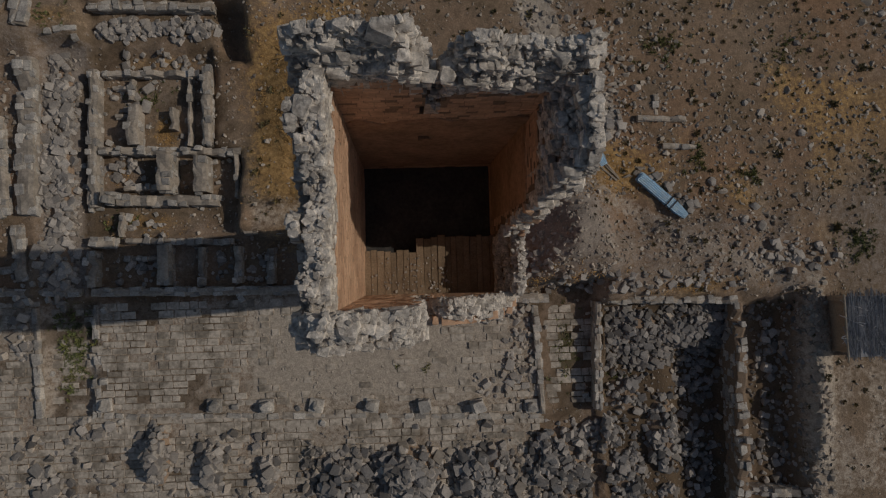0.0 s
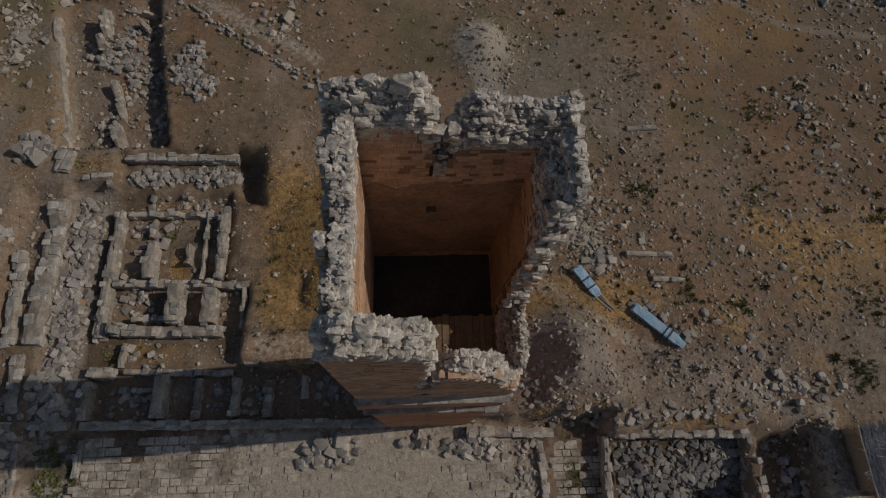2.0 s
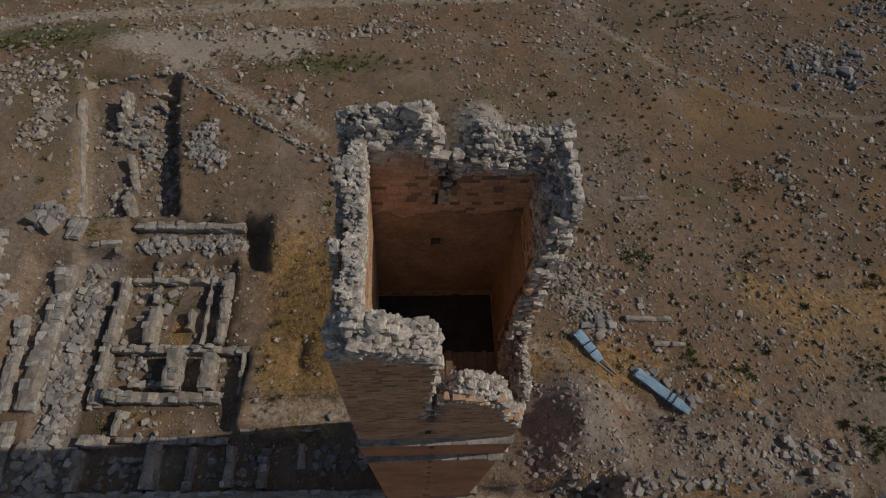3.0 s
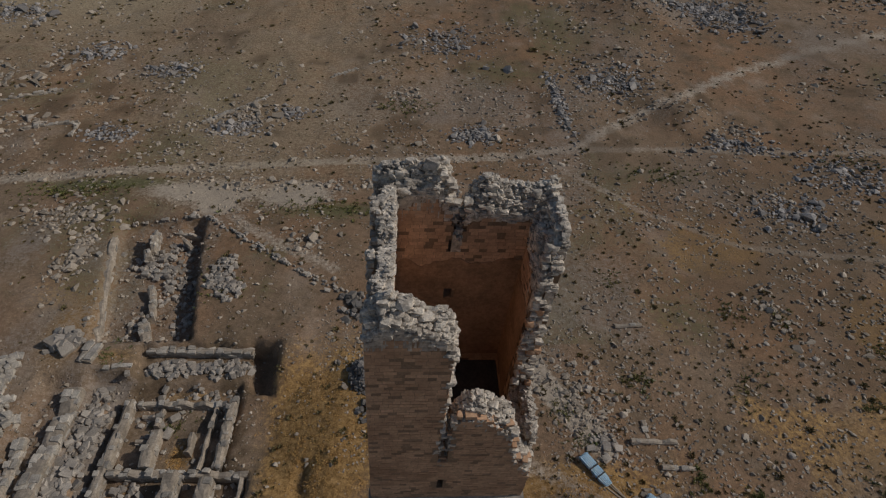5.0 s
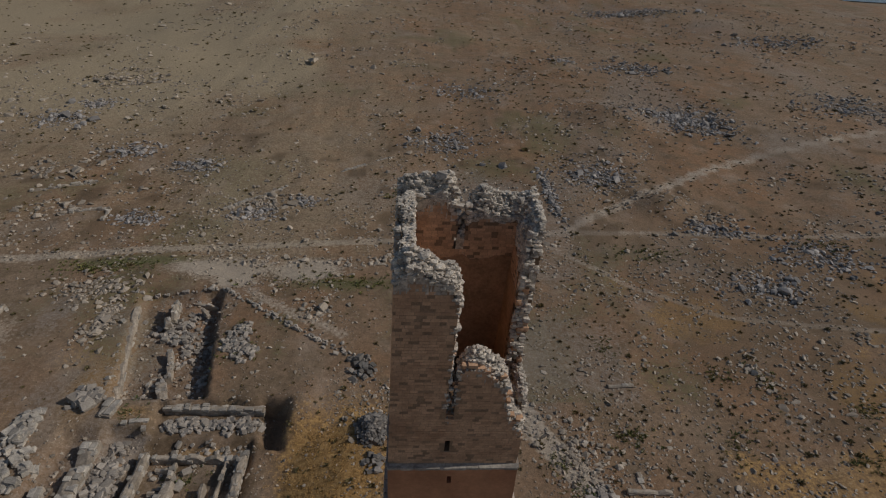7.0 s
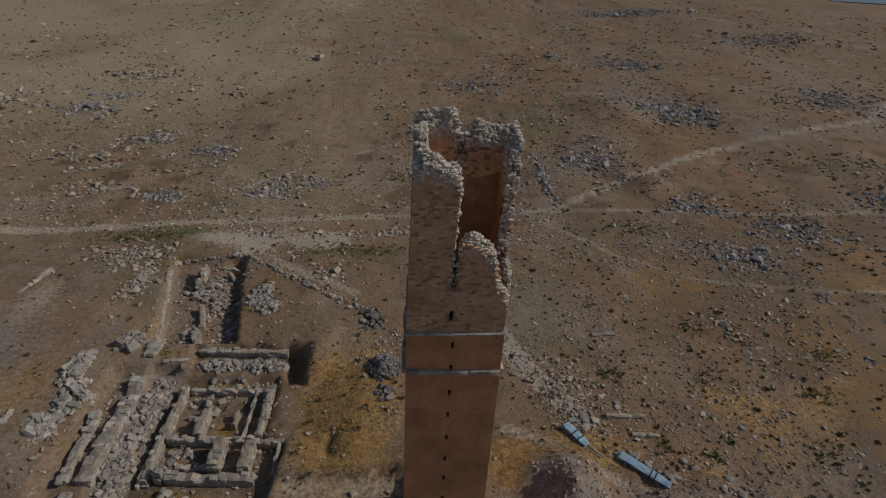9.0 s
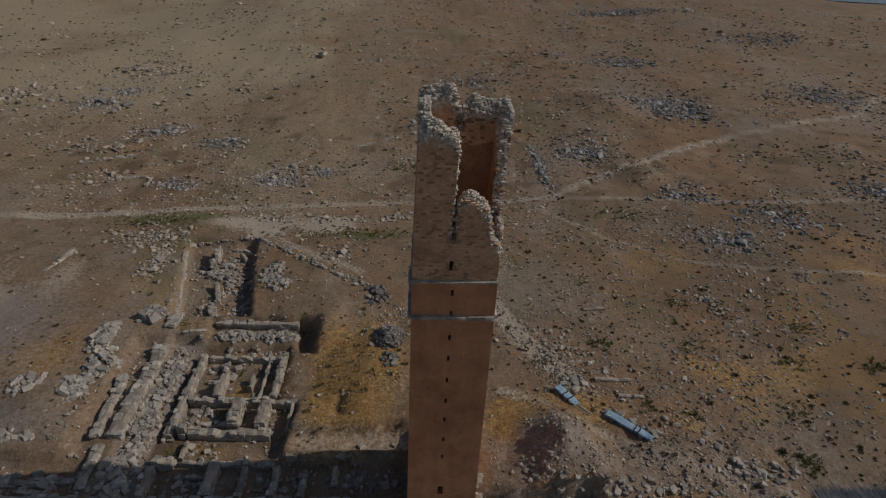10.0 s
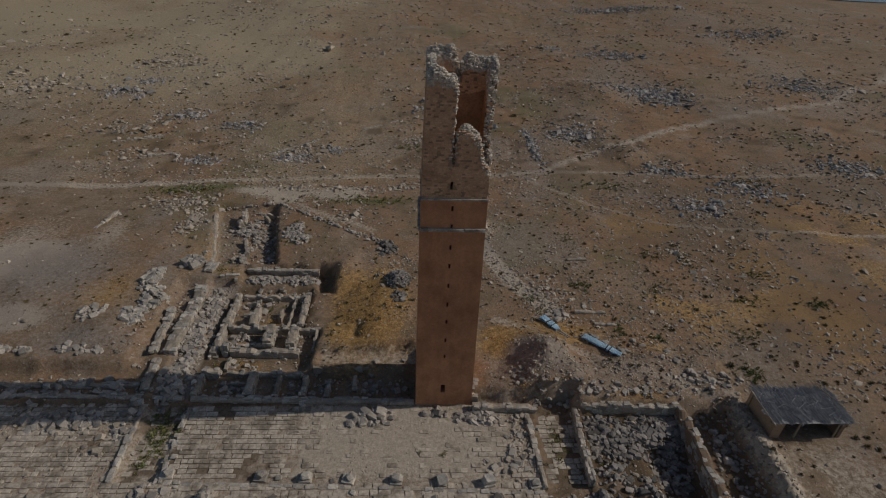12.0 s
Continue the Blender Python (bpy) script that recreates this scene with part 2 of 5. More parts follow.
# ---- ground: one sheet, with the dug-out levels of the ruins ----
# x0, x1, y0, y1, level, softness of the edge
LEVELS = [
    (-95, 12.9, -60, -1.0, -0.02, 0.5), (-24.2, -2.2, -1.0, 3.2, -0.6, 0.5), (-13.0, -2.0, 3.3, 5.6, 0.35, 0.6),
    (-19, -9.5, 8.0, 17.0, 0.1, 5.0), (-24.3, -13.2, 3.2, 9.4, -0.5, 0.5), (-24.3, -15.2, 9.0, 17.2, -0.5, 0.5), (-9.4, -8.7, 7.4, 9.8, 0.45, 0.9), (-27.6, -24.2, -1.0, 17.6, -0.05, 0.5), (-24.9, -24.1, 3.0, 16.0, -0.5, 0.5),
    (-31.0, -27.4, -1.0, 17.0, 0.45, 1.2), (-70, -28.5, -1.0, 2.9, 0.0, 0.9), (-24.4, -14.8, 17.0, 20.3, 0.1, 0.5), (-14.9, -12.7, 16.0, 20.2, -0.5, 0.6),
    (-27.2, -23.8, -9.5, -1.5, -0.4, 0.4), (236, 600, 306, 700, -1.0, 8.0), 
    (13.0, 22.7, -40, -2.6, 0.0, 0.5), (18.4, 22.6, -40, -6.0, -1.0, 1.2), (9.0, 12.5, -10.4, -2.7, -0.12, 0.4), (23.3, 27.3, -40, -2.6, -0.2, 1.5), (2.6, 9.2, -40, -2.3, -0.02, 0.5),
]
# x, y, radius x, radius y, height
MOUNDS = [(10.8, 3.0, 2.5, 3.4, 2.3), (13.5, 0.6, 5.0, 1.8, 0.9), (28.4, -8.5, 0.9, 5.0, 0.7), (5.8, 30.5, 2.2, 2.6, 1.2), (-45, 11, 6, 5, 0.8),
          (43, 102, 8, 9, 2.5), (39, 62.5, 3.5, 3, 1.4), (-36, 8, 3, 4, 0.7), (-11.5, 18.5, 1.6, 3.0, 0.7), (-29.5, 41, 6, 2.5, 0.5)]


def rect(x, y, x0, x1, y0, y1, soft):
    d = np.minimum(np.minimum(x - x0, x1 - x), np.minimum(y - y0, y1 - y))
    return np.clip(d / soft + 0.5, 0, 1)


def ground_z(x, y):
    x, y = np.asarray(x, float), np.asarray(y, float)
    far = step(50, 220, np.hypot(x, y))
    z = (fbm(x, y, 13, 17) - 0.5) * 1.7 * step(42, 75, np.hypot(x, y)) + 1.35 - 1.2 * step(22, 52, y) + (fbm(x, y, 22, 3) - 0.5) * 1.0 + (fbm(x, y, 90, 11) - 0.5) * 9 * far
    z = z + (fbm(x, y, 3.5, 21) - 0.5) * 0.35
    z = z + (fbm(x, y, 2.4, 25) - 0.5) * 1.5 * np.maximum(rect(x, y, 4.5, 28, -2.2, 4.5, 3.0), rect(x, y, 26.5, 29, -30, -1, 1.5))
    for cx, cy, rx, ry, h in MOUNDS:
        z = z + h * np.exp(-((x - cx) / rx) ** 2 - ((y - cy) / ry) ** 2)
    flat = (fbm(x, y, 1.6, 31) - 0.5) * 0.16
    for x0, x1, y0, y1, level, soft in LEVELS:
        w = rect(x + (vnoise(x, y, 1.1, 41) - 0.5) * 0.5, y + (vnoise(x, y, 1.1, 43) - 0.5) * 0.5, x0, x1, y0, y1, soft)
        z = z * (1 - w) + (level + flat * (0.3 if y1 == -1.0 and level > -0.1 else 1.0)) * w
    jag = (vnoise(x, y, 0.9, 47) - 0.5) * 0.4
    w = np.clip(np.minimum.reduce([(x - dig_west(y) + jag) / 1.0, (dig_east(y) - x + jag) / 0.45, (y - 20.9) / 0.5, (37.6 - y + jag) / 0.9]) + 0.4, 0, 1)
    floor = -0.15 + (fbm(x, y, 2.6, 35) - 0.5) * 0.9 - 0.45 * np.exp(-((dig_east(y) - x - 0.9) / 0.9) ** 2)
    return z * (1 - w) + floor * w


def dig_west(y):
    return -28.6 - (y - 20.5) * 0.25


def dig_east(y):
    return -20.35 - (y - 20.6) * 0.213


def gz(x, y):
    return float(ground_z(np.array([x]), np.array([y]))[0])


def near_line(x, y, pts, half):
    """1 on a line through pts, falling to 0 past half its width."""
    best = np.full(np.shape(x), 1e9)
    for (ax, ay), (bx, by) in zip(pts[:-1], pts[1:]):
        ux, uy = bx - ax, by - ay
        t = np.clip(((x - ax) * ux + (y - ay) * uy) / (ux * ux + uy * uy), 0, 1)
        best = np.minimum(best, np.hypot(x - ax - t * ux, y - ay - t * uy))
    return 1 - step(half * 0.55, half * 1.5, best)


def blob(x, y, cx, cy, rx, ry):
    return np.exp(-((x - cx) / rx) ** 2 - ((y - cy) / ry) ** 2)


def axis(lo, hi, fine, end_lo, end_hi):
    mid = list(np.arange(lo, hi + fine / 2, fine))
    a, s = [], fine
    x = lo
    while x > end_lo:
        s *= 1.06
        x -= s
        a.append(x)
    b, s, x = [], fine, hi
    while x < end_hi:
        s *= 1.06
        x += s
        b.append(x)
    return np.array(a[::-1] + mid + b)


ROAD = [(-140, 33), (-69, 42.5), (-37, 46.7), (-6, 49.6), (11, 50.9), (20.6, 53.4), (32, 62.3), (57, 79.5), (74, 87), (104, 100), (150, 137), (260, 210)]
ROAD_E = [(20, 52.6), (40, 53.6), (67, 54.5), (140, 60)]
PATHS = [([(-23.5, 41), (-19.2, 36.2), (-14.6, 32.9), (-9, 29.5)], 0.8), ([(5.5, 29), (7, 23.5), (8.2, 20.2), (9.9, 16.2), (12.4, 12.4), (13.6, 10.6)], 1.15),
         ([(6.5, 9.6), (9.5, 8.1), (12.5, 5.6), (20, 1.5), (27, -1.5)], 0.7), ([(16.5, 50), (25.3, 40), (35, 33.7), (51, 31.2), (75, 30)], 0.6), ([(28.5, -1), (29, -8), (29, -18)], 0.9)]


# far and near spreads of stones: x, y, radius x, radius y, count
HEAPS = [(43.6, 40, 5, 3, 120), (45, 55, 5, 1.6, 90), (-41, 55, 3, 2, 60), (-25, 57, 3.5, 2, 80), (-17.9, 61.2, 2.5, 1.5, 40), (-38.6, 73, 4, 2.5, 80), (-52, 78.5, 4, 3, 80), (-72, 93, 5, 4, 90), (-69, 103, 4, 3, 70), (7.4, 56, 3, 2.0, 150), (4.6, 86, 7, 6, 170), (59, 104, 9, 6, 260), (30.5, 73, 6, 5, 190), (90, 240, 24, 9, 260), (60, 143, 9, 6, 130), (57, 49, 7, 5, 200), (41, 148, 3, 2, 40),
         (82, 58, 6, 4, 130), (62, 99, 8, 7, 170), (20.8, 66, 0.9, 8, 150), (10, 120, 10, 6, 110), (110, 120, 12, 8, 160), (130, 190, 16, 8, 150)]


def build_ground():
    xs = axis(-46, 46, 0.34, -2600, 2600)
    ys = axis(-19, 44, 0.34, -2000, 3200)
    X, Y = np.meshgrid(xs, ys)
    Z = ground_z(X, Y)
    n, m = len(xs), len(ys)
    co = np.stack([X, Y, Z], -1).reshape(-1, 3)
    i = np.arange(n - 1)[None, :] + n * np.arange(m - 1)[:, None]
    quads = np.stack([i, i + 1, i + 1 + n, i + n], -1).reshape(-1, 4)
    me = bpy.data.meshes.new("ground")
    me.vertices.add(len(co))
    me.vertices.foreach_set("co", co.ravel())
    me.loops.add(quads.size)
    me.loops.foreach_set("vertex_index", quads.ravel())
    me.polygons.add(len(quads))
    me.polygons.foreach_set("loop_start", np.arange(len(quads)) * 4)
    me.polygons.foreach_set("use_smooth", np.ones(len(quads), bool))
    me.update(calc_edges=True)
    me.materials.append(EARTH)
    path = np.maximum((0.68 + 0.1 * step(60, 120, np.hypot(X, Y))) * near_line(X, Y, ROAD, 0.65 + 0.0055 * np.hypot(X, Y)), near_line(X, Y, ROAD_E, 0.45 + 0.005 * np.hypot(X, Y)) * 0.6)
    for pts, half in PATHS:
        path = np.maximum(path, (1.0 if half > 1.1 else 0.55) * near_line(X, Y, pts, half))
    for b in ((-14.8, 42.2, 4.2, 2.6), (-25.0, 42.4, 6.5, 2.4), (-23.2, 39.8, 2.4, 1.7), (-52, 21, 7, 4.5), (-46, 9, 3.5, 2), (5.8, 30.5, 2.4, 2.8), (28.6, -9, 1.1, 8)):
        path = np.maximum(path, 1.45 * blob(X, Y, *b))
    path = np.maximum(path, 0.62 * np.maximum(blob(X, Y, -54, 24, 6, 9), blob(X, Y, -44, 27, 2.5, 6)))
    path = np.maximum(path, 0.5 * rect(X, Y, 28.5, 60, -30, -6.8, 3.0) * step(0.35, 0.6, fbm(X, Y, 4, 87)))
    path = np.maximum(path, 0.55 * rect(X, Y, -12.5, -2.0, 3.4, 5.8, 1.0))
    court = rect(X, Y, -95, 12.9, -60, -1.0, 0.6)
    dust = rect(X, Y, -13.0, 6.5, -9.4, -1.4, 2.5)
    path = np.maximum(path, np.maximum(dust * 1.1, 0.62 * rect(X, Y, -41, 8.2, -18.5, -1.5, 0.6)))
    straw = 0.95 * np.maximum.reduce([1.3 * blob(X, Y, -6.8, 12.5, 3.6, 8.0) * (1 - rect(X, Y, -40, -12.0, -1, 40, 2.2)), 1.25 * blob(X, Y, -8.6, 10.5, 5.2, 7.5) * (1 - rect(X, Y, -40, -12.6, -1, 40, 2.2)), 1.35 * blob(X, Y, 11, 7.0, 6.5, 2.2), blob(X, Y, -10, 15, 3, 5), blob(X, Y, -38, 14, 4, 5) * 0.8, blob(X, Y, -18.8, 11, 1.0, 1.5), 0.8 * blob(X, Y, -20.5, 4.3, 3, 0.8), 0.7 * blob(X, Y, -19, 16.2, 3.5, 0.7), 0.8 * blob(X, Y, -26.5, 19, 2.0, 1.0),
                               blob(X, Y, 6, 6, 2, 3), 0.62 * step(0.42, 0.62, fbm(X, Y, 8, 91)) * step(13, 24, X) * step(60, 30, Y) * step(-1, 3, Y), 1.1 * blob(X, Y, -31, 22, 2.5, 5), 0.55 * blob(X, Y, -32, 26, 5, 6), blob(X, Y, 20, -1.4, 4, 1.0) * 0.8])
    green = np.maximum.reduce([blob(X, Y, -25.5, -5, 1.3, 3), blob(X, Y, -10, 39, 9, 2.0) * 0.7, blob(X, Y, -36, 44, 12, 2) * 0.8, blob(X, Y, 30, 47, 9, 3) * 0.5, blob(X, Y, 10.5, -6, 1.0, 2.5) * 0.9,
                               0.5 * step(0.5, 0.75, fbm(X, Y, 14, 61, 6)) * (Y > 20)])
    grey = np.maximum.reduce([rect(X, Y, -24.3, -13.2, -1, 20.3, 0.8) * 0.25, rect(X, Y, -27.6, -24.2, -1, 17.6, 1) * 0.8, 0.5 * step(0.5, 0.7, fbm(X, Y, 20, 71)) * (1 - blob(X, Y, -8, 10, 6, 8)), rect(X, Y, 4, 28, -2.4, 4.2, 2.5) * 0.5, court * (1 - dust) * 0.3, 1.1 * blob(X, Y, 10.4, 3.4, 3.4, 4.2), 0.85 * blob(X, Y, -46, 18, 9, 9), 0.7 * blob(X, Y, -37, 6, 8, 4), 0.6 * blob(X, Y, -40, 33, 3, 6), rect(X, Y, -31, -21, 20, 38, 1) * 0.42, 0.42 * step(15, 80, X) * step(0.48, 0.66, fbm(X, Y, 9, 75))])
    # natural dark soil, plus painted shade in sunken rooms, trenches and pits
    shade_soil = np.maximum.reduce([rect(X, Y, -24.3, -13.2, 3, 20.3, 0.8) * (0.1 + 0.5 * step(0.4, 0.6, fbm(X, Y, 1.8, 79))), rect(X, Y, 13, 23, -40, -2.6, 0.6) * 0.75, rect(X, Y, 24, 27.4, -40, -2.6, 1) * 0.6, rect(X, Y, -25, -24.1, 3, 16, 0.6) * 0.7, 
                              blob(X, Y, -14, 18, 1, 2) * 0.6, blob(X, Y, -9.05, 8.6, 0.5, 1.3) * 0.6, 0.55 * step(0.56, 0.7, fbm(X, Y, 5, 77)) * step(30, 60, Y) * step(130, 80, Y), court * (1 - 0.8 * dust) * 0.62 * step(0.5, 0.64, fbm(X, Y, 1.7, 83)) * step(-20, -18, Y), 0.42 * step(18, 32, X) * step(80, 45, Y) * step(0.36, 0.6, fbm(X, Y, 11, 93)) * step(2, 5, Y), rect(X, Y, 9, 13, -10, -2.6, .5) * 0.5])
    # far plain lightened, mostly westward, as ground looks facing away from the sun
    far_bright = 1.1 * step(25, -60, X) * step(50, 120, Y) * (0.45 + 0.55 * step(0.35, 0.6, fbm(X, Y, 30, 85))) + 0.3 * step(60, 160, Y) * step(0.4, 0.65, fbm(X, Y, 40, 81))
    far_bright = np.maximum(far_bright, 0.5 * step(20, -20, X) * step(34, 48, Y) * (0.5 + 0.5 * step(0.3, 0.6, fbm(X, Y, 16, 89))))
    for cx, cy, rx, ry, n in HEAPS:
        shade_soil = np.maximum(shade_soil, 0.62 * blob(X, Y, cx, cy, rx, ry))
    one = np.ones_like(X)
    for name, chans in (("cover", (path, straw, green, one)), ("cover2", (grey, shade_soil, far_bright, one))):
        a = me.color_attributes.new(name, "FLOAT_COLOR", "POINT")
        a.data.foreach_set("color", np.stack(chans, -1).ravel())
    return tagged(new("ground", me), "dry reddish-brown stony earth with paths and dug-out levels", "ground", kind="structure")


build_ground()

# ---- stone shapes: a few meshes that all stones share ----
def hull(name, pts, mat):
    bm = bmesh.new()
    for p in pts:
        bm.verts.new(p)
    r = bmesh.ops.convex_hull(bm, input=bm.verts)
    bmesh.ops.delete(bm, geom=[v for v in bm.verts if not v.link_faces], context="VERTS")
    bmesh.ops.recalc_face_normals(bm, faces=bm.faces)
    me = bpy.data.meshes.new(name)
    bm.to_mesh(me)
    bm.free()
    me.materials.append(mat)
    return me


def squared(r, jit, bev):
    """Corner points of a worn block, one metre each way, resting on z = 0."""
    pts = []
    for sx in (-1, 1):
        for sy in (-1, 1):
            for sz in (-1, 1):
                j = r.uniform(-jit, jit, 3)
                for k in range(3):
                    v = np.array([sx, sy, sz]) * 0.5
                    v[k] -= np.sign(v[k]) * bev * r.uniform(0.5, 1.5)
                    pts.append(v + j + (0, 0, 0.5))
    for k in range(3):
        for sg in (-0.5, 0.5):
            v = r.uniform(-0.22, 0.22, 3)
            v[k] = sg * (1 + jit * r.uniform(0.2, 0.9))
            pts.append(v + (0, 0, 0.5))
    return pts


def lump(r):
    pts = r.normal(size=(24, 3))
    pts /= np.linalg.norm(pts, axis=1)[:, None]
    return np.clip(pts * 0.62, -0.5, 0.5) * r.uniform(0.8, 1.05, 3) + (0, 0, 0.45)


def kit(name, mat, kind, count, seed, **k):
    r = np.random.RandomState(seed)
    return [hull(name, squared(r, **k) if kind == "block" else lump(r), mat) for _ in range(count)]


BLOCKS = kit("stone", PALE, "block", 10, 1, jit=0.07, bev=0.1)
LUMPS = kit("stone", RUBBLE, "lump", 12, 2) + kit("stone", RUBBLE, "block", 8, 3, jit=0.14, bev=0.14)
SLABS = kit("paving_slab", PAVING, "block", 8, 4, jit=0.05, bev=0.07)
EDGES = kit("stone", BRICK, "block", 2, 12, jit=0.15, bev=0.12) + kit("stone", RIMSTONE, "block", 7, 13, jit=0.15, bev=0.12)
RIMS = kit("stone", RIMSTONE, "block", 12, 5, jit=0.18, bev=0.12) + kit("stone", RIMSTONE, "lump", 4, 6)
ROUGHS = kit("stone", PALE, "block", 10, 9, jit=0.13, bev=0.15) + kit("stone", PALE, "lump", 4, 10)
DARKS = kit("stone", BASALT, "lump", 8, 7) + kit("stone", BASALT, "block", 8, 8, jit=0.15, bev=0.14)


def stone(parent, kitset, x, y, z, sx, sy, sz, turn=0.0, tilt=0.0, name="stone", r=rng):
    ob = new(name, kitset[r.randint(len(kitset))])
    ob.location = (x, y, z)
    ob.scale = (sx, sy, sz)
    ob.rotation_euler = (r.uniform(-tilt, tilt), r.uniform(-tilt, tilt), turn)
    return under(ob, parent)


def scatter(name, kitset, xyz, size, mat, turn=None, tilt=0.3, parent=None, seed=1):
    """Many small pieces joined in one mesh."""
    r = np.random.RandomState(seed)
    shapes = []
    for me in kitset:
        v = np.empty(len(me.vertices) * 3)
        me.vertices.foreach_get("co", v)
        shapes.append((v.reshape(-1, 3), [tuple(p.vertices) for p in me.polygons]))
    V, Fc, base = [], [], 0
    for k, (p, s) in enumerate(zip(xyz, size)):
        v, f = shapes[r.randint(len(shapes))]
        e = Euler((r.uniform(-tilt, tilt), r.uniform(-tilt, tilt), r.uniform(0, 6.28) if turn is None else turn[k])).to_matrix()
        w = (v * s) @ np.array(e).T + p
        V.append(w)
        Fc += [tuple(i + base for i in q) for q in f]
        base += len(v)
    me = bpy.data.meshes.new(name)
    me.from_pydata(np.concatenate(V).tolist(), [], Fc)
    me.materials.append(mat)
    ob = new(name, me)
    return under(ob, parent) if parent else ob

# ---- minaret ----
AX0, AX1, AY0, AY1 = -2.12, 3.06, -1.25, 3.85     # upper part, outer faces
BX0, BX1, BY0, BY1 = -2.47, 2.95, -1.42, 3.9    # lower shaft
FLOOR_Z, BAND_LOW, BAND_UP, WALL = 24.3, 19.7, 22.35, 0.62
minaret = tagged(empty("ruined_minaret", 0.2, 1.3, 0.0), "tall square ruined brick minaret with broken open top", "tower")


def pierced(bm, u, v, w0, w1, holes, place):
    """A slab between depths w0 and w1 over the grid of u and v, with the cells named in holes left out and their reveals closed."""
    cells = {(i, j) for i in range(len(u) - 1) for j in range(len(v) - 1)} - set(holes)
    cache = {}

    def vert(i, j, w):
        key = (i, j, w)
        if key not in cache:
            cache[key] = bm.verts.new(place(u[i], v[j], w))
        return cache[key]
    for i, j in cells:
        for w in (w0, w1):
            q = [vert(i, j, w), vert(i + 1, j, w), vert(i + 1, j + 1, w), vert(i, j + 1, w)]
            bm.faces.new(q if w == w0 else q[::-1])
        for (di, dj), (a, b) in (((-1, 0), ((0, 0), (0, 1))), ((1, 0), ((1, 0), (1, 1))), ((0, -1), ((0, 0), (1, 0))), ((0, 1), ((0, 1), (1, 1)))):
            if (i + di, j + dj) not in cells:
                bm.faces.new([vert(i + a[0], j + a[1], w0), vert(i + b[0], j + b[1], w0), vert(i + b[0], j + b[1], w1), vert(i + a[0], j + a[1], w1)])
    bmesh.ops.recalc_face_normals(bm, faces=bm.faces)


def shaft_wall(name, axis_name, at, inward, lo, hi, slits):
    u = [lo, hi]
    v = [-0.6, BAND_UP]
    holes = []
    if slits:
        u = [lo, -0.1, 0.02, 0.2, 0.32, hi]
        v = sorted({-0.6, BAND_UP, 1.75, 2.75, *[z - 0.22 for z in slits], *[z + 0.22 for z in slits]})
        for z in slits:
            holes.append((2, v.index(z - 0.22)))
        holes += [(i, v.index(1.75)) for i in (1, 2, 3)]
    bm = bmesh.new()
    if axis_name == "x":
        pierced(bm, u, v, at, at + inward, holes, lambda a, b, w: (a, w, b))
    else:
        pierced(bm, u, v, at, at + inward, holes, lambda a, b, w: (w, a, b))
    return part(name, bm, SHAFT, minaret)


SLITS = [6.4, 8.35, 10.5, 12.4, 14.4, 16.35, 18.15, 20.05, 21.65]
south_shaft = shaft_wall("shaft_wall", "x", BY0, 0.8, BX0, BX1, SLITS)
shaft_wall("shaft_wall", "x", BY1 - 0.8, 0.8, BX0, BX1, [])
shaft_wall("shaft_wall", "y", BX0, 0.8, BY0 + 0.8, BY1 - 0.8, [])
shaft_wall("shaft_wall", "y", BX1 - 0.8, 0.8, BY0 + 0.8, BY1 - 0.8, [])


def string_course(z, h, out, size):
    bm = bmesh.new()
    a, b, c, d, z0, z1 = BX0 - 0.02, BX1 + 0.02, BY0 - 0.02, BY1 + 0.02, z - 0.02, z + h * 0.8
    for q in ((a, c, b, c + 0.78), (a, d - 0.78, b, d), (a, c + 0.78, a + 0.78, d - 0.78), (b - 0.78, c + 0.78, b, d - 0.78)):
        box(bm, q[0], q[1], z0, q[2], q[3], z1)
    course = part("string_course", bm, PALE, minaret, "projecting pale stone course")
    for (x0, y0, x1, y1) in ((BX0, BY0, BX1, BY0), (BX1, BY0, BX1, BY1), (BX1, BY1, BX0, BY1), (BX0, BY1, BX0, BY0)):
        length = math.hypot(x1 - x0, y1 - y0)
        n = int(length / size)
        for k in range(n):
            f = (k + 0.5) / n
            stone(course, BLOCKS, x0 + (x1 - x0) * f, y0 + (y1 - y0) * f, z - rng.uniform(0, 0.03), length / n * rng.uniform(0.85, 0.98), out * 2 * rng.uniform(0.8, 1.15), h * rng.uniform(0.85, 1.1), math.atan2(y1 - y0, x1 - x0), 0.02)


def hull_box(*b):
    bm = bmesh.new()
    box(bm, *b)
    return bm


string_course(BAND_LOW, 0.26, 0.2, 0.55)
string_course(BAND_UP, 0.12, 0.06, 0.5)

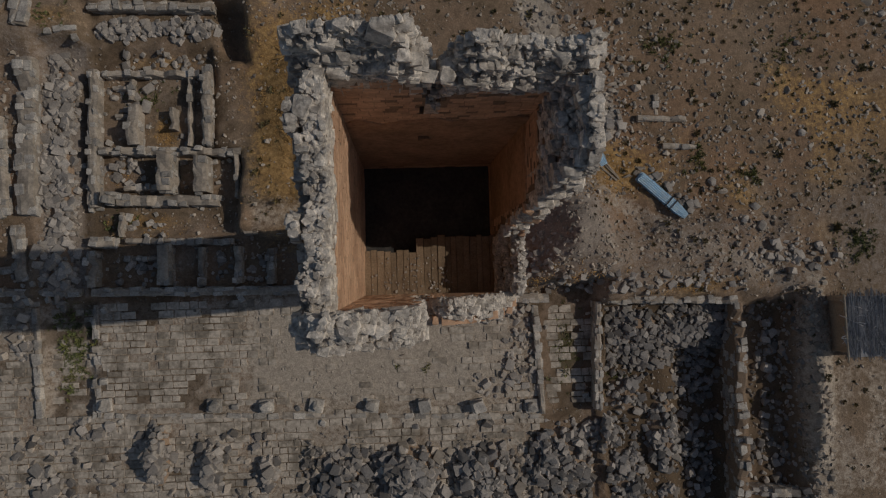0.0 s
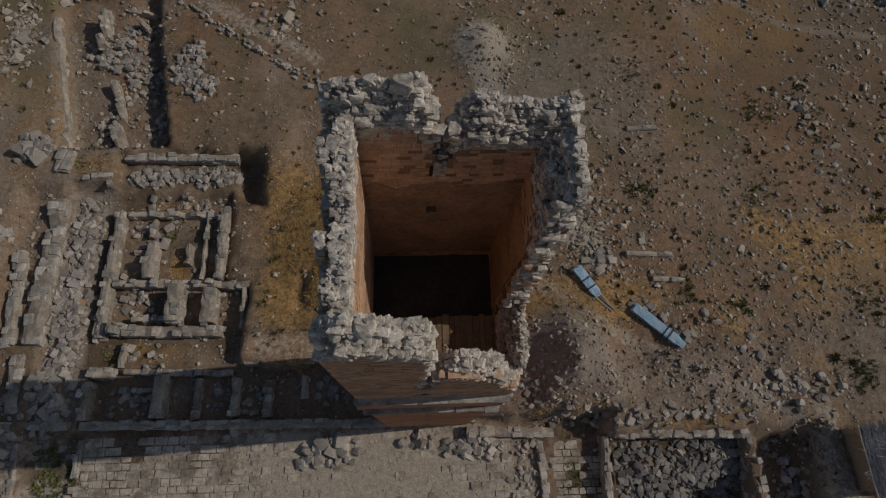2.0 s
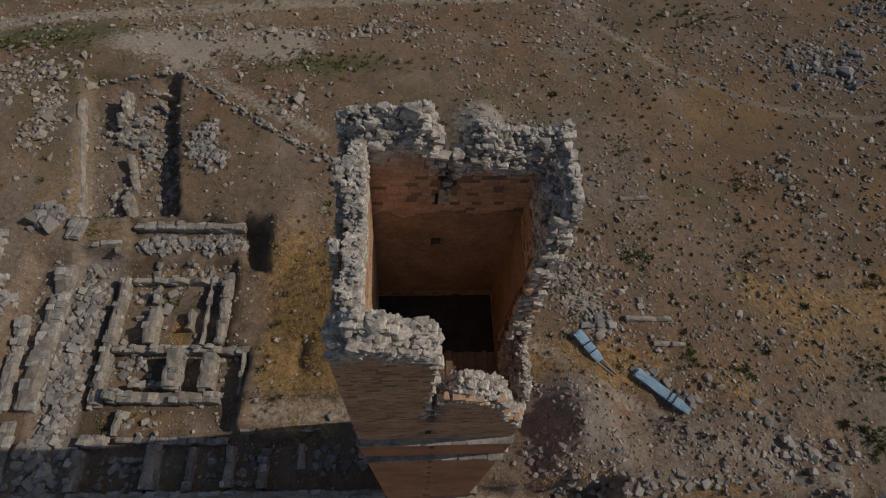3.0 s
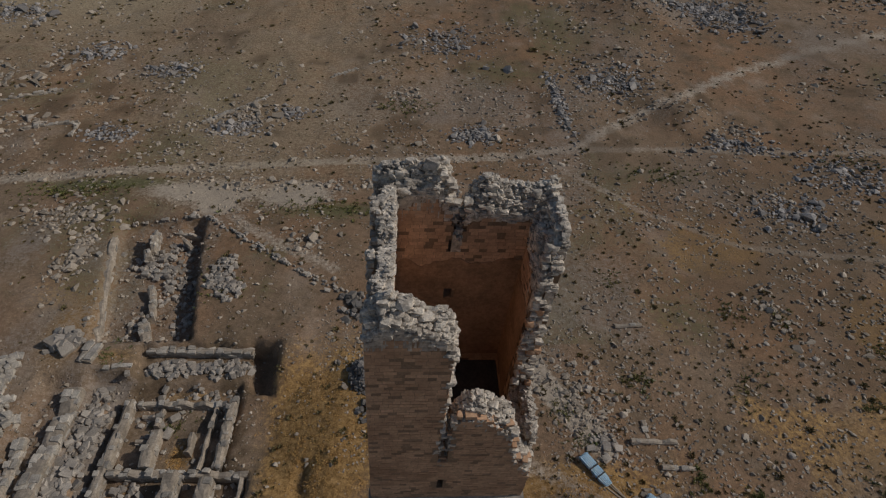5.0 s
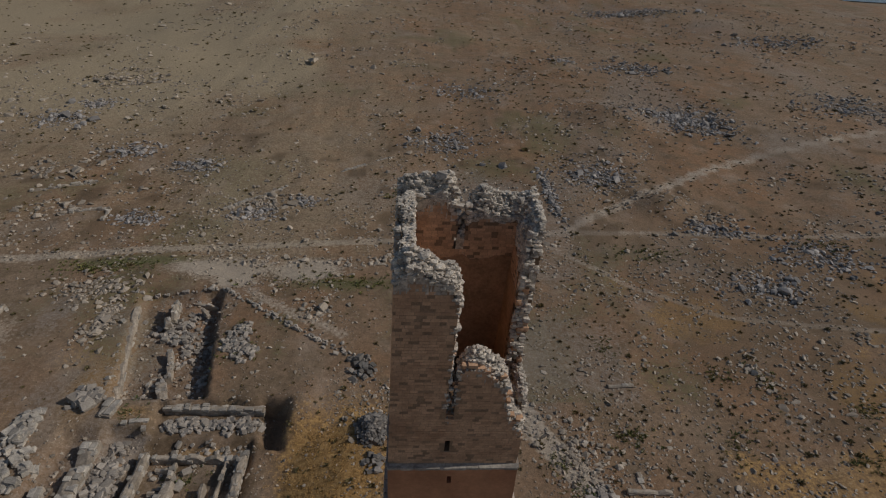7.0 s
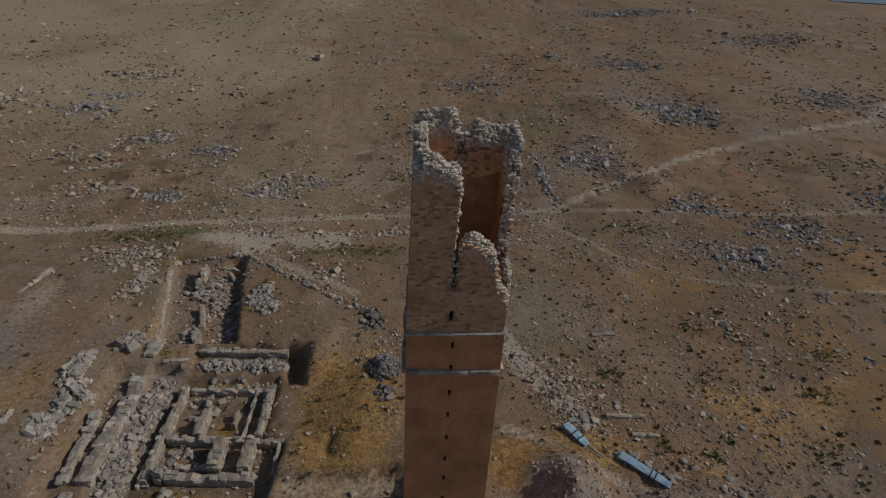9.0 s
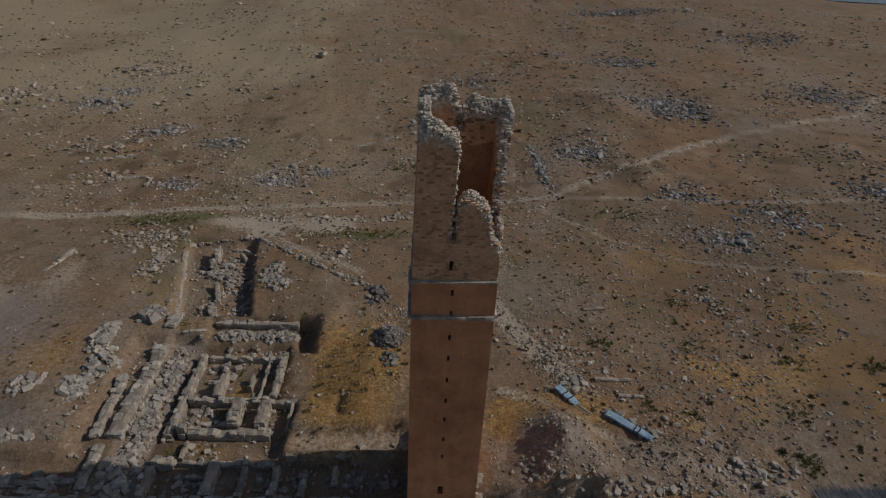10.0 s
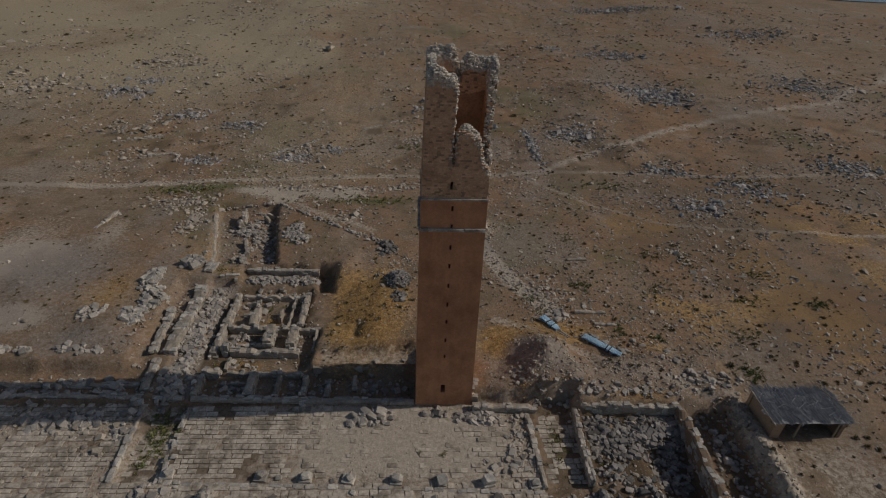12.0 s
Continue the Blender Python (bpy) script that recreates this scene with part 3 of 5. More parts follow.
# height of the broken edge along each upper wall: (place along the wall, height)
EDGE = {
    "south": [(-2.15, 31.7), (-1.6, 32.0), (-0.9, 31.8), (-0.3, 31.5), (0.0, 31.0), (0.03, 25.6), (0.22, 25.4), (0.26, 27.7), (0.5, 27.95), (1.1, 27.95), (1.4, 27.7), (1.95, 27.2), (2.2, 26.3), (2.5, 25.3), (2.95, 24.75), (3.06, 24.3)],
    "north": [(-2.15, 32.15), (-1.6, 32.2), (-1.2, 32.3), (-0.5, 32.5), (-0.15, 32.35), (0.12, 31.8), (0.24, 31.0), (0.38, 30.6), (0.5, 31.45), (0.8, 31.75), (1.1, 31.95), (1.8, 31.6), (2.2, 31.75), (2.93, 31.85)],
    "west": [(-0.63, 31.8), (0.5, 31.9), (1.4, 31.7), (2.4, 32.0), (3.23, 32.1)],
    "east": [(-0.63, 25.7), (0.2, 25.75), (0.75, 25.6), (0.95, 25.8), (1.2, 26.9), (1.35, 28.8), (1.48, 30.4), (1.65, 31.3), (2.2, 31.65), (3.23, 31.8)],
}


def edge(side, s):
    e = EDGE[side]
    return float(np.interp(s, [p[0] for p in e], [p[1] for p in e]))


SIDES = {"south": (AX0, AX1, AY0, AY0 + WALL), "north": (AX0, AX1, AY1 - WALL, AY1), "west": (AY0 + WALL, AY1 - WALL, AX0, AX0 + WALL), "east": (AY0 + WALL, AY1 - WALL, AX1 - WALL, AX1)}
NICHES = {"north": [(0.27, 29.73, 0.13, 0.25), (0.25, 27.6, 0.13, 0.2), (0.27, 25.9, 0.1, 0.2)], "south": [(0.17, 23.5, 0.11, 0.32)], "west": [], "east": []}


def open_at(side, s, z, half=0.0, high=0.0):
    return any(abs(s - n[0]) < n[2] + half and abs(z - n[1]) < n[3] + high for n in NICHES[side])


def worn(side, f, s):
    """How far the broken top lies below the edge line at the depth f (0 to 1) of a wall."""
    wave = vnoise(s * 1.0, f * 2.0 + len(side), 0.45, 90 + len(side))
    if side == "south":
        return 0.55 * max(0.0, 0.75 - f) / 0.75 * (0.5 + wave)
    if side == "west":
        return (0.75 if f < 0.42 else 0.0) * step(0.3, 0.5, wave) + 0.1 * wave
    if side == "north":
        return 1.0 * max(0.0, 0.8 - f) * (0.6 + 0.8 * wave)
    return 1.5 * max(0.0, 0.7 - f) * (0.5 + wave)


RIM = {"south": 0.65, "west": 0.8, "north": 0.85, "east": 1.7}


def upper_wall(side):
    lo, hi, w0, w1 = SIDES[side]
    run_x = side in ("south", "north")
    base_z = BAND_UP + 0.1

    def at(s, w, z):
        return (s, w, z) if run_x else (w, s, z)

    def top_at(s, f):
        return edge(side, s) + 0.3 * (float(vnoise(s, 3.0 + len(side), 0.5, 95)) - 0.5) - float(worn(side, f, s))
    # core of lime and small stone, set back behind the faces
    cell, slices = 0.1, 4
    n = int(round((hi - lo) / cell))
    bm = bmesh.new()
    crust = bmesh.new()
    for k in range(n):
        a, b = lo + (hi - lo) * k / n, lo + (hi - lo) * (k + 1) / n
        if k == 0 and run_x:
            a += 0.03
        if k == n - 1 and run_x:
            b -= 0.03
        for q in range(slices):
            f = (q + 0.5) / slices
            top = min(edge(side, a), edge(side, b), edge(side, (a + b) / 2)) - float(worn(side, f, (a + b) / 2)) - 0.3
            cuts = [base_z, top]
            for nn in NICHES[side]:
                if abs((a + b) / 2 - nn[0]) < nn[2] + 0.02:
                    cuts += [nn[1] - nn[3], nn[1] + nn[3]]
            cuts = sorted(cuts)
            d0, d1 = w0 + 0.01 + (w1 - w0 - 0.02) * q / slices, w0 + 0.01 + (w1 - w0 - 0.02) * (q + 1) / slices
            for z0, z1 in zip(cuts[0::2], cuts[1::2]):
                box(bm, *at(a, d0, z0), *at(b, d1, z1))
            e0, e1 = w0 + 0.01 + (w1 - w0 - 0.02) * q / slices, w0 + 0.01 + (w1 - w0 - 0.02) * (q + 1) / slices
            box(crust, *at(a - 0.004, e0 - 0.004, max(top - (RIM[side] if top > 29 else 0.3) + 0.25 + rng.uniform(-0.08, 0.08), 30.7 if 30.2 < top else 0)), *at(b + 0.004, e1 + 0.004, top + rng.uniform(0.14, 0.27)), jit=0.012)
    bmesh.ops.remove_doubles(bm, verts=bm.verts, dist=0.0005)
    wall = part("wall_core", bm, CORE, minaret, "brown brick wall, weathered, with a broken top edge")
    tagged(part("rim_mortar", crust, RIMCORE, wall, "bleached crumbling mortar"), kind="stuff")
    # bricks in courses, each through the wall; the broken top is of larger pale stones
    h = 0.135
    rest = bmesh.new()
    loose = []
    z, course = base_z, 0
    while z < 32.3:
        s = lo - (0.15 if course % 2 else 0)
        while s < hi:
            ln = rng.uniform(0.2, 0.36)
            a, b = max(s, lo), min(s + ln, hi)
            s += ln
            if b - a < 0.06:
                continue
            mid = (a + b) / 2
            top = min(edge(side, a), edge(side, mid), edge(side, b)) + rng.uniform(-0.25, 0.05) - RIM[side]
            if edge(side, mid) < 29:
                top += 0.45
            if z + h > top or open_at(side, mid, z + h / 2, (b - a) / 2 - 0.03, h / 2 - 0.02):
                continue
            j0, j1 = rng.uniform(-0.005, 0.005, 2)
            if rng.rand() < 0.13:
                j0 += rng.uniform(0.04, 0.1)
            if rng.rand() < 0.07:
                j1 -= 0.03
            loose.append((a + 0.006, w0 + j0, z + 0.004, b - 0.006, w1 + j1, z + h - 0.004))
        z += h
        course += 1
    pick = [k for k, q in enumerate(loose) if side == "south" and q[2] > 29.2]
    pick = set(pick[-290:])
    for k, q in enumerate(loose):
        p, r = at(q[0], q[1], q[2]), at(q[3], q[4], q[5])
        if k in pick:
            bm = bmesh.new()
            box(bm, *p, *r, jit=0.004)
            part("brick", bm, BRICK, wall)
        else:
            box(rest, *p, *r, jit=0.004)
    if side == "north":
        stone(wall, BLOCKS, 0.27, 3.36, 29.48, 0.17, 0.16, 0.34, 0.1, 0.05)
    tagged(part("brickwork", rest, BRICK_I, wall), kind="stuff")
    # pale stones of the broken top, in uneven layers, four across the wall; the largest are pieces of their own
    spots, sizes, turns = [], [], []
    for d in range(4):
        f = (d + 0.5) / 4
        s = lo - rng.uniform(0, 0.1)
        while s < hi:
            ln = rng.uniform(0.09, 0.27)
            mid = min(max(s + ln / 2, lo + 0.08), hi - 0.08)
            s += ln
            slope = abs(edge(side, mid + 0.1) - edge(side, mid - 0.1))
            if slope > 0.8:
                continue
            top = min(top_at(mid, f), top_at(mid - ln * 0.4, f) + 0.1, top_at(mid + ln * 0.4, f) + 0.1)
            z = edge(side, mid) - RIM[side] - 0.12 + (0.45 if edge(side, mid) < 29 else 0)
            while z < top - 0.04:
                hh = rng.uniform(0.05, 0.11)
                p = at(mid + rng.uniform(-0.05, 0.05), w0 + (w1 - w0) * f + rng.uniform(-0.035, 0.035), z)
                if d in (0, 3) or z > top - 0.25:
                    turn = (0 if run_x else math.pi / 2) + rng.uniform(-0.2, 0.2)
                    size = (ln * rng.uniform(0.9, 1.15), (w1 - w0) / 4 * rng.uniform(0.85, 1.25), hh * rng.uniform(1.0, 1.3))
                    if z > top - 0.16 and ln > 0.17:
                        stone(wall, RIMS, *p, *size, turn, 0.12)
                    else:
                        spots.append(p)
                        sizes.append(size)
                        turns.append(turn)
                z += hh
    for _ in range(620):
        mid, f = rng.uniform(lo + 0.03, hi - 0.03), rng.rand()
        if abs(edge(side, mid + 0.1) - edge(side, mid - 0.1)) > 0.8:
            continue
        k = rng.uniform(0.03, 0.1)
        spots.append(at(mid, w0 + (w1 - w0) * f, top_at(mid, f) - rng.uniform(-0.02, 0.08)))
        sizes.append((k * rng.uniform(1.0, 1.8), k, k * rng.uniform(0.4, 0.8)))
        turns.append(rng.uniform(0, 3.1))
    tagged(scatter("rim_rubble", RIMS, np.array(spots), np.array(sizes), RIMSTONE_I, turn=turns, tilt=0.1, parent=wall, seed=len(side)), kind="stuff")
    # ragged ends where the wall broke off steeply
    e = EDGE[side]
    for (s0, z0), (s1, z1) in zip(e[:-1], e[1:]):
        if abs(z1 - z0) > 1.0 * max(abs(s1 - s0), 0.01) and abs(z1 - z0) > 0.5:
            m = int(abs(z1 - z0) / 0.13)
            sign = -1 if z1 < z0 else 1
            for k in range(m):
                f = (k + 0.5) / m
                for w in (0.12, 0.32, 0.5):
                    p = at(s0 + (s1 - s0) * f + sign * rng.uniform(0.0, 0.16), w0 + w + rng.uniform(-0.04, 0.04), z0 + (z1 - z0) * f - 0.1)
                    if rng.rand() < 0.75:
                        stone(wall, RIMS if p[2] > 29.5 else EDGES, *p, rng.uniform(0.12, 0.28), rng.uniform(0.16, 0.24), rng.uniform(0.08, 0.15), (0 if run_x else math.pi / 2) + rng.uniform(-0.15, 0.15), 0.1)
    # larger stones that stand out on the top
    for ss, ff, size in {"south": [(-1.72, 0.55, 0.32), (-1.2, 0.65, 0.44), (-0.75, 0.6, 0.4), (-0.4, 0.5, 0.3)], "west": [(2.65, 0.45, 0.34), (0.9, 0.4, 0.24)], "north": [(-0.55, 0.75, 0.4), (2.45, 0.6, 0.3)], "east": [(2.9, 0.6, 0.32)]}[side]:
        p = at(ss, w0 + (w1 - w0) * ff, top_at(ss, ff) - 0.12)
        stone(wall, RIMS[-4:] if side == "south" else RIMS, *p, size, size * 0.8, size * 0.62, rng.uniform(0, 3), 0.1)


for side_name in ("south", "north", "west", "east"):
    upper_wall(side_name)


def tower_floor():
    x0, x1, y0, y1 = AX0 + WALL - 0.03, AX1 - WALL + 0.03, AY0 + WALL - 0.03, AY1 - WALL + 0.03
    # the boards cover the southern half only; behind them the stair shaft drops open
    bm = bmesh.new()
    box(bm, x0 - 0.1, y0 - 0.1, FLOOR_Z - 0.3, x1 + 0.1, 0.5, FLOOR_Z - 0.06)
    deck = part("floor_deck", bm, CORE, minaret, "plank floor over half of the open shaft")
    # added slab below the boards; its colour paints the open shaft's darkness
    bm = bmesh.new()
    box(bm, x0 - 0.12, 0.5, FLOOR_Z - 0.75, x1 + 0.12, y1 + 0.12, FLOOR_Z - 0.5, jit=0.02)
    part("landing", bm, SHAFT_DARK, minaret, "dark slab added for the shade of the open shaft")
    for jy in (-0.3, 0.35):
        bm = bmesh.new()
        box(bm, x0 - 0.15, jy, FLOOR_Z - 0.48, x1 + 0.15, jy + 0.14, FLOOR_Z - 0.3, jit=0.006)
        part("joist", bm, PLANK, deck)
    x = x0 + 0.02
    while x < x1 - 0.1:
        w = rng.uniform(0.16, 0.24)
        end = (0.66 if x < -0.08 else 1.06) + rng.uniform(-0.07, 0.05)
        bm = bmesh.new()
        box(bm, x, y0 + 0.03, FLOOR_Z - 0.06, min(x + w - 0.015, x1), end, FLOOR_Z + rng.uniform(-0.01, 0.015), jit=0.006)
        part("plank", bm, PLANK, deck)
        x += w
    r = np.random.RandomState(9)
    for _ in range(110):
        px, py = r.uniform(x0 + 0.15, 1.2), min(y0 + 0.1 + abs(r.normal(0, 0.5)), 0.5)
        k = r.uniform(0.02, 0.06)
        stone(deck, LUMPS, px, py, FLOOR_Z + 0.005, k, k * 1.2, k * 0.7, r.uniform(0, 6), 0.2)


tower_floor()


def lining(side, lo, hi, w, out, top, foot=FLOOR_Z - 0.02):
    """Stained lining on the lower inner face, its colour darkened for the shade there, with a ragged upper edge."""
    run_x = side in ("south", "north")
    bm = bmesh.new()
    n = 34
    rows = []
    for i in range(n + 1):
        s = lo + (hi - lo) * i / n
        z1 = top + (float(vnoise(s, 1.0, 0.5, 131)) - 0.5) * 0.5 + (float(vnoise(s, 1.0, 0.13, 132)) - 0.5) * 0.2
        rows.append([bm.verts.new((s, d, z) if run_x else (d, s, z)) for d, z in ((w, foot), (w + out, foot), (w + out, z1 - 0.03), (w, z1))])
    for a, b in zip(rows[:-1], rows[1:]):
        for q in range(3):
            bm.faces.new((a[q], b[q], b[q + 1], a[q + 1]))
    bmesh.ops.recalc_face_normals(bm, faces=bm.faces)
    part("lining", bm, STAIN_SHADE, minaret, "stained plaster lining, darkened for the shade in the shaft")


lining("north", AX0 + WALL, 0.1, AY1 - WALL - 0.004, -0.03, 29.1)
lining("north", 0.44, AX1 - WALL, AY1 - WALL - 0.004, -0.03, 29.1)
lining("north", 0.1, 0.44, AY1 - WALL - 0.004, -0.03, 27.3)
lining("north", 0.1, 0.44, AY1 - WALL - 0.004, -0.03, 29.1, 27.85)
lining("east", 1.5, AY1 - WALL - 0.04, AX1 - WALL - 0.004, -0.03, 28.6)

# the minaret narrows a little upwards and its upper part leans
def lean(x, z):
    if z < BAND_UP + 0.098:
        return max(0.0, z) / BAND_UP * (0.10 - 0.38 * (x - BX0) / (BX1 - BX0))
    return -max(0.0, 31.5 - z) / 9.1 * (0.25 + 0.18 * (x - AX0) / (AX1 - AX0))


def set_lean(thing):
    shared = {me.name for k in (BLOCKS, LUMPS, RIMS, EDGES) for me in k}
    for ob in thing.children_recursive:
        off, p = Vector(ob.location), ob.parent
        while p:
            off += p.location
            p = p.parent
        if ob.data.name in shared:
            ob.location.x += lean(off.x, off.z)
        else:
            n = len(ob.data.vertices)
            co = np.empty(n * 3)
            ob.data.vertices.foreach_get("co", co)
            co = co.reshape(-1, 3)
            co[:, 0] += [lean(x, z) for x, z in zip(co[:, 0] + off.x, co[:, 2] + off.z)]
            ob.data.vertices.foreach_set("co", co.ravel())
            ob.data.update()


set_lean(minaret)

# ---- ruin walls ----
WALLS = BLOCKS + ROUGHS
def ruin_wall(pts, th, top, label, zb=None, size=0.6, kitset=None, ragged=0.3, group="", course=0.34, name="ruin_wall", tilt=0.04, bare=0.3, inner=None):
    """A low broken wall along pts: an earth core and rows of stones on both faces and on top."""
    r = np.random.RandomState(int(abs(pts[0][0] * 31 + pts[0][1] * 17)) + 5)
    kitset = kitset or WALLS
    cx, cy = pts[0]
    thing = tagged(empty(name, cx, cy, gz(cx, cy)), label, "ruin wall", group)
    core = bmesh.new()
    for (ax, ay), (bx, by) in zip(pts[:-1], pts[1:]):
        length = math.hypot(bx - ax, by - ay)
        ang = math.atan2(by - ay, bx - ax)
        c, s = math.cos(ang), math.sin(ang)
        n = max(1, int(round(length / size)))
        rows = 1 if th < 0.55 else 2
        last = None
        for k in range(n):
            d = length * (k + 0.5) / n
            px, py = ax + c * d, ay + s * d
            low = min(gz(px, py), gz(px - s * th * 0.7, py + c * th * 0.7), gz(px + s * th * 0.7, py - c * th * 0.7)) - 0.1
            if zb is not None:
                low = zb
            hi = (top if top > -0.09 else gz(px, py) - top) - ragged * r.rand() * r.rand() * (2 if top > -0.09 else 0.5)
            hi = max(hi, low + 0.2)
            m = Matrix.Translation((px, py, 0)) @ Matrix.Rotation(ang, 4, "Z")
            hi = max(hi, low + 0.12)
            if top > -0.09:
                for e in ((-0.5, 0.5) if k == 0 else (0.5,)):
                    j = r.uniform(-0.04, 0.04, 6)
                    u = e * length / n
                    ring = [core.verts.new(m @ Vector(p)) for p in ((u, -th / 2 + 0.02 + j[0], low), (u, -th / 2 + 0.04 + j[1], hi - 0.13 + j[2]), (u, -th * 0.2 + j[4], hi - 0.05 + j[3]), (u, th * 0.22, hi - 0.05 + j[4]), (u, th / 2 - 0.04 + j[5], hi - 0.13 + j[0]), (u, th / 2 - 0.02, low))]
                    if last:
                        for a, b in zip(range(6), (1, 2, 3, 4, 5, 0)):
                            core.faces.new((last[a], last[b], ring[b], ring[a]))
                    else:
                        core.faces.new(ring[::-1])
                    last = ring
            layers = max(1, int(round((hi - low) / course)))
            ch = (hi - low) / layers
            for q in range(layers):
                for row in range(rows):
                    if r.rand() < (bare if q == layers - 1 else max(0.25, bare - 0.25)):
                        continue
                    o = (0 if rows == 1 else (row - 0.5) * th * 0.5) + r.uniform(-0.06, 0.06)
                    dd = d + r.uniform(-0.12, 0.12) + (size * 0.25 if q % 2 else 0)
                    w = th / rows
                    stone(thing, kitset, ax + c * dd - s * o, ay + s * dd + c * o, low + q * ch, length / n * r.uniform(0.6, 1.12), w * r.uniform(0.75, 1.12), ch * r.uniform(0.8, 1.2), ang + r.uniform(-0.12, 0.12), tilt, r=r)
            if r.rand() < 0.22:
                o = r.choice([-1, 1]) * (th / 2 + r.uniform(0.1, 0.6))
                fx, fy = px - s * o, py + c * o
                k = r.uniform(0.15, 0.42)
                stone(thing, kitset, fx, fy, gz(fx, fy) - 0.06, k * 1.3, k, k * 0.8, r.uniform(0, 6.28), 0.3, r=r)
    if top < -0.09:
        core.free()
        return thing
    bmesh.ops.holes_fill(core, edges=[e for e in core.edges if e.is_boundary], sides=8)
    bmesh.ops.recalc_face_normals(core, faces=core.faces)
    part("wall_core", core, inner or MORTAR, thing, "weathered lime and earth core")
    return thing


WORN = "low broken ruin wall of weathered pale stone blocks"
ruin_wall([(-23.9, -0.8), (-2.6, -1.15)], 0.62, 0.42, "court wall of squared pale stone blocks in tower shadow", size=0.85, ragged=0.12)
ruin_wall([(-40.0, -0.4), (-24.6, -0.75)], 0.6, 0.5, "court wall of squared pale stone blocks, partly fallen", size=0.9, ragged=0.3)
ruin_wall([(3.0, -1.9), (9.0, -2.15)], 0.7, 0.75, "row of pale blocks beside the minaret foot", size=0.7)
ruin_wall([(3.25, -1.3), (3.35, 0.7)], 0.7, 1.35, "broken pale blocks stacked at the minaret foot", size=0.5, ragged=0.8)
ruin_wall([(-44, 1.0), (-33, 0.9), (-29.5, 1.0)], 0.6, 0.5, "shaded row of fallen pale blocks", size=0.9, ragged=0.5)
ROOMS = "walls of the dug-out rooms"
for pts, th, top in [
    ([(-23.75, 15.5), (-23.75, 5.4)], 0.7, 0.6), ([(-23.2, 15.25), (-16.1, 15.2)], 0.5, 0.45), ([(-15.55, 15.6), (-15.55, 9.8)], 0.7, 0.85),
    ([(-16.95, 15.0), (-16.95, 9.8)], 0.35, 0.3), ([(-20.85, 12.9), (-20.85, 9.9)], 0.85, 0.9), ([(-18.1, 12.6), (-18.1, 11.0)], 0.45, 0.5),
    ([(-23.3, 9.55), (-13.1, 9.25)], 0.6, 0.55), ([(-18.4, 9.0), (-18.4, 6.4)], 1.0, 1.3), ([(-15.95, 8.9), (-15.95, 6.3)], 1.0, 1.05),
    ([(-13.45, 9.0), (-13.45, 5.9)], 0.4, 0.6), ([(-22.1, 5.85), (-14.9, 5.7)], 0.8, 0.5), ([(-21.6, 6.75), (-19.1, 6.8)], 0.45, 0.45), ([(-22.6, 14.3), (-21.2, 14.2)], 0.4, 0.2),
    ([(-22.4, 12.2), (-21.4, 12.2)], 0.4, 0.15), ([(-21.2, 14.9), (-21.2, 13.3)], 0.4, 0.25),
    ([(-21.9, 5.0), (-21.9, 3.2)], 0.4, 0.45), ([(-24.0, 2.85), (-22.4, 2.8)], 0.8, 0.5), ([(-21.6, 2.95), (-14.2, 2.65)], 0.45, 0.2),
    ([(-23.9, 2.2), (-23.9, -0.4)], 0.65, 0.45), ([(-18.8, 2.5), (-18.8, -0.4)], 0.85, 0.6), ([(-16.2, 2.3), (-16.25, -0.4)], 0.5, 0.2), ([(-13.55, 2.3), (-13.55, -0.4)], 0.6, 0.3),
    ([(-11.2, 2.1), (-11.2, -0.5)], 0.6, 0.3), ([(-8.6, 2.3), (-8.6, 0.9)], 0.5, 0.3), ([(-21.8, 1.6), (-19.5, 1.6)], 0.4, 0.0), ([(-13.0, 3.3), (-2.9, 3.5)], 0.4, 0.42),
    ([(-24.15, 8.8), (-24.15, 5.2)], 0.35, 0.3),
]:
    ruin_wall(pts, th, top, WORN, group=ROOMS, size=0.55, bare=0.85 if th > 0.8 else 0.6)
ruin_wall([(-22.95, 6.1), (-22.25, 6.0)], 0.9, 0.95, "big squared pale block at the room corner", size=0.7, course=0.9, ragged=0.02)
ruin_wall([(-23.8, 20.1), (-14.9, 19.95)], 0.7, 0.95, "straight low wall of dressed pale stone", size=0.8, ragged=0.1)
ruin_wall([(-28.1, 16.2), (-28.0, 4.9)], 1.25, 1.25, "thick broken street wall of pale blocks", size=0.75)
ruin_wall([(-28.9, 4.2), (-28.7, 0.2)], 0.9, 0.8, "thick broken street wall of pale blocks", size=0.75)
ruin_wall([(-30.2, 12.0), (-29.6, 5.0)], 0.8, 1.15, "sunken rows of pale blocks beside the street wall", size=0.7)
ruin_wall([(-28.3, 18.4), (-28.0, 20.3)], 1.3, 1.7, "tall stub of a pale plastered stone wall", size=0.9, course=0.6, ragged=0.1)
ruin_wall([(-28.6, 20.6), (-32.2, 34.3)], 0.7, 1.2, "long low earthen wall along the edge of the dig", size=0.8, ragged=0.4, bare=0.97)
ruin_wall([(-27.5, 18.0), (-24.4, 18.3)], 0.4, 0.3, "thin kerb of pale stone across the street", size=0.7)
ruin_wall([(-34.0, 36.9), (-24.4, 38.0)], 0.45, -0.22, "low stone edging on the dig's far rim", size=0.45, kitset=LUMPS, tilt=0.2)
ruin_wall([(-23.8, 38.0), (-14.5, 30.6), (-8.3, 26.6), (-6.2, 25.4), (-4.6, 22.4), (-3.2, 21.2)], 0.6, -0.26, "low dry-stone line running over the earth", size=0.42, kitset=LUMPS, ragged=0.3, tilt=0.25)
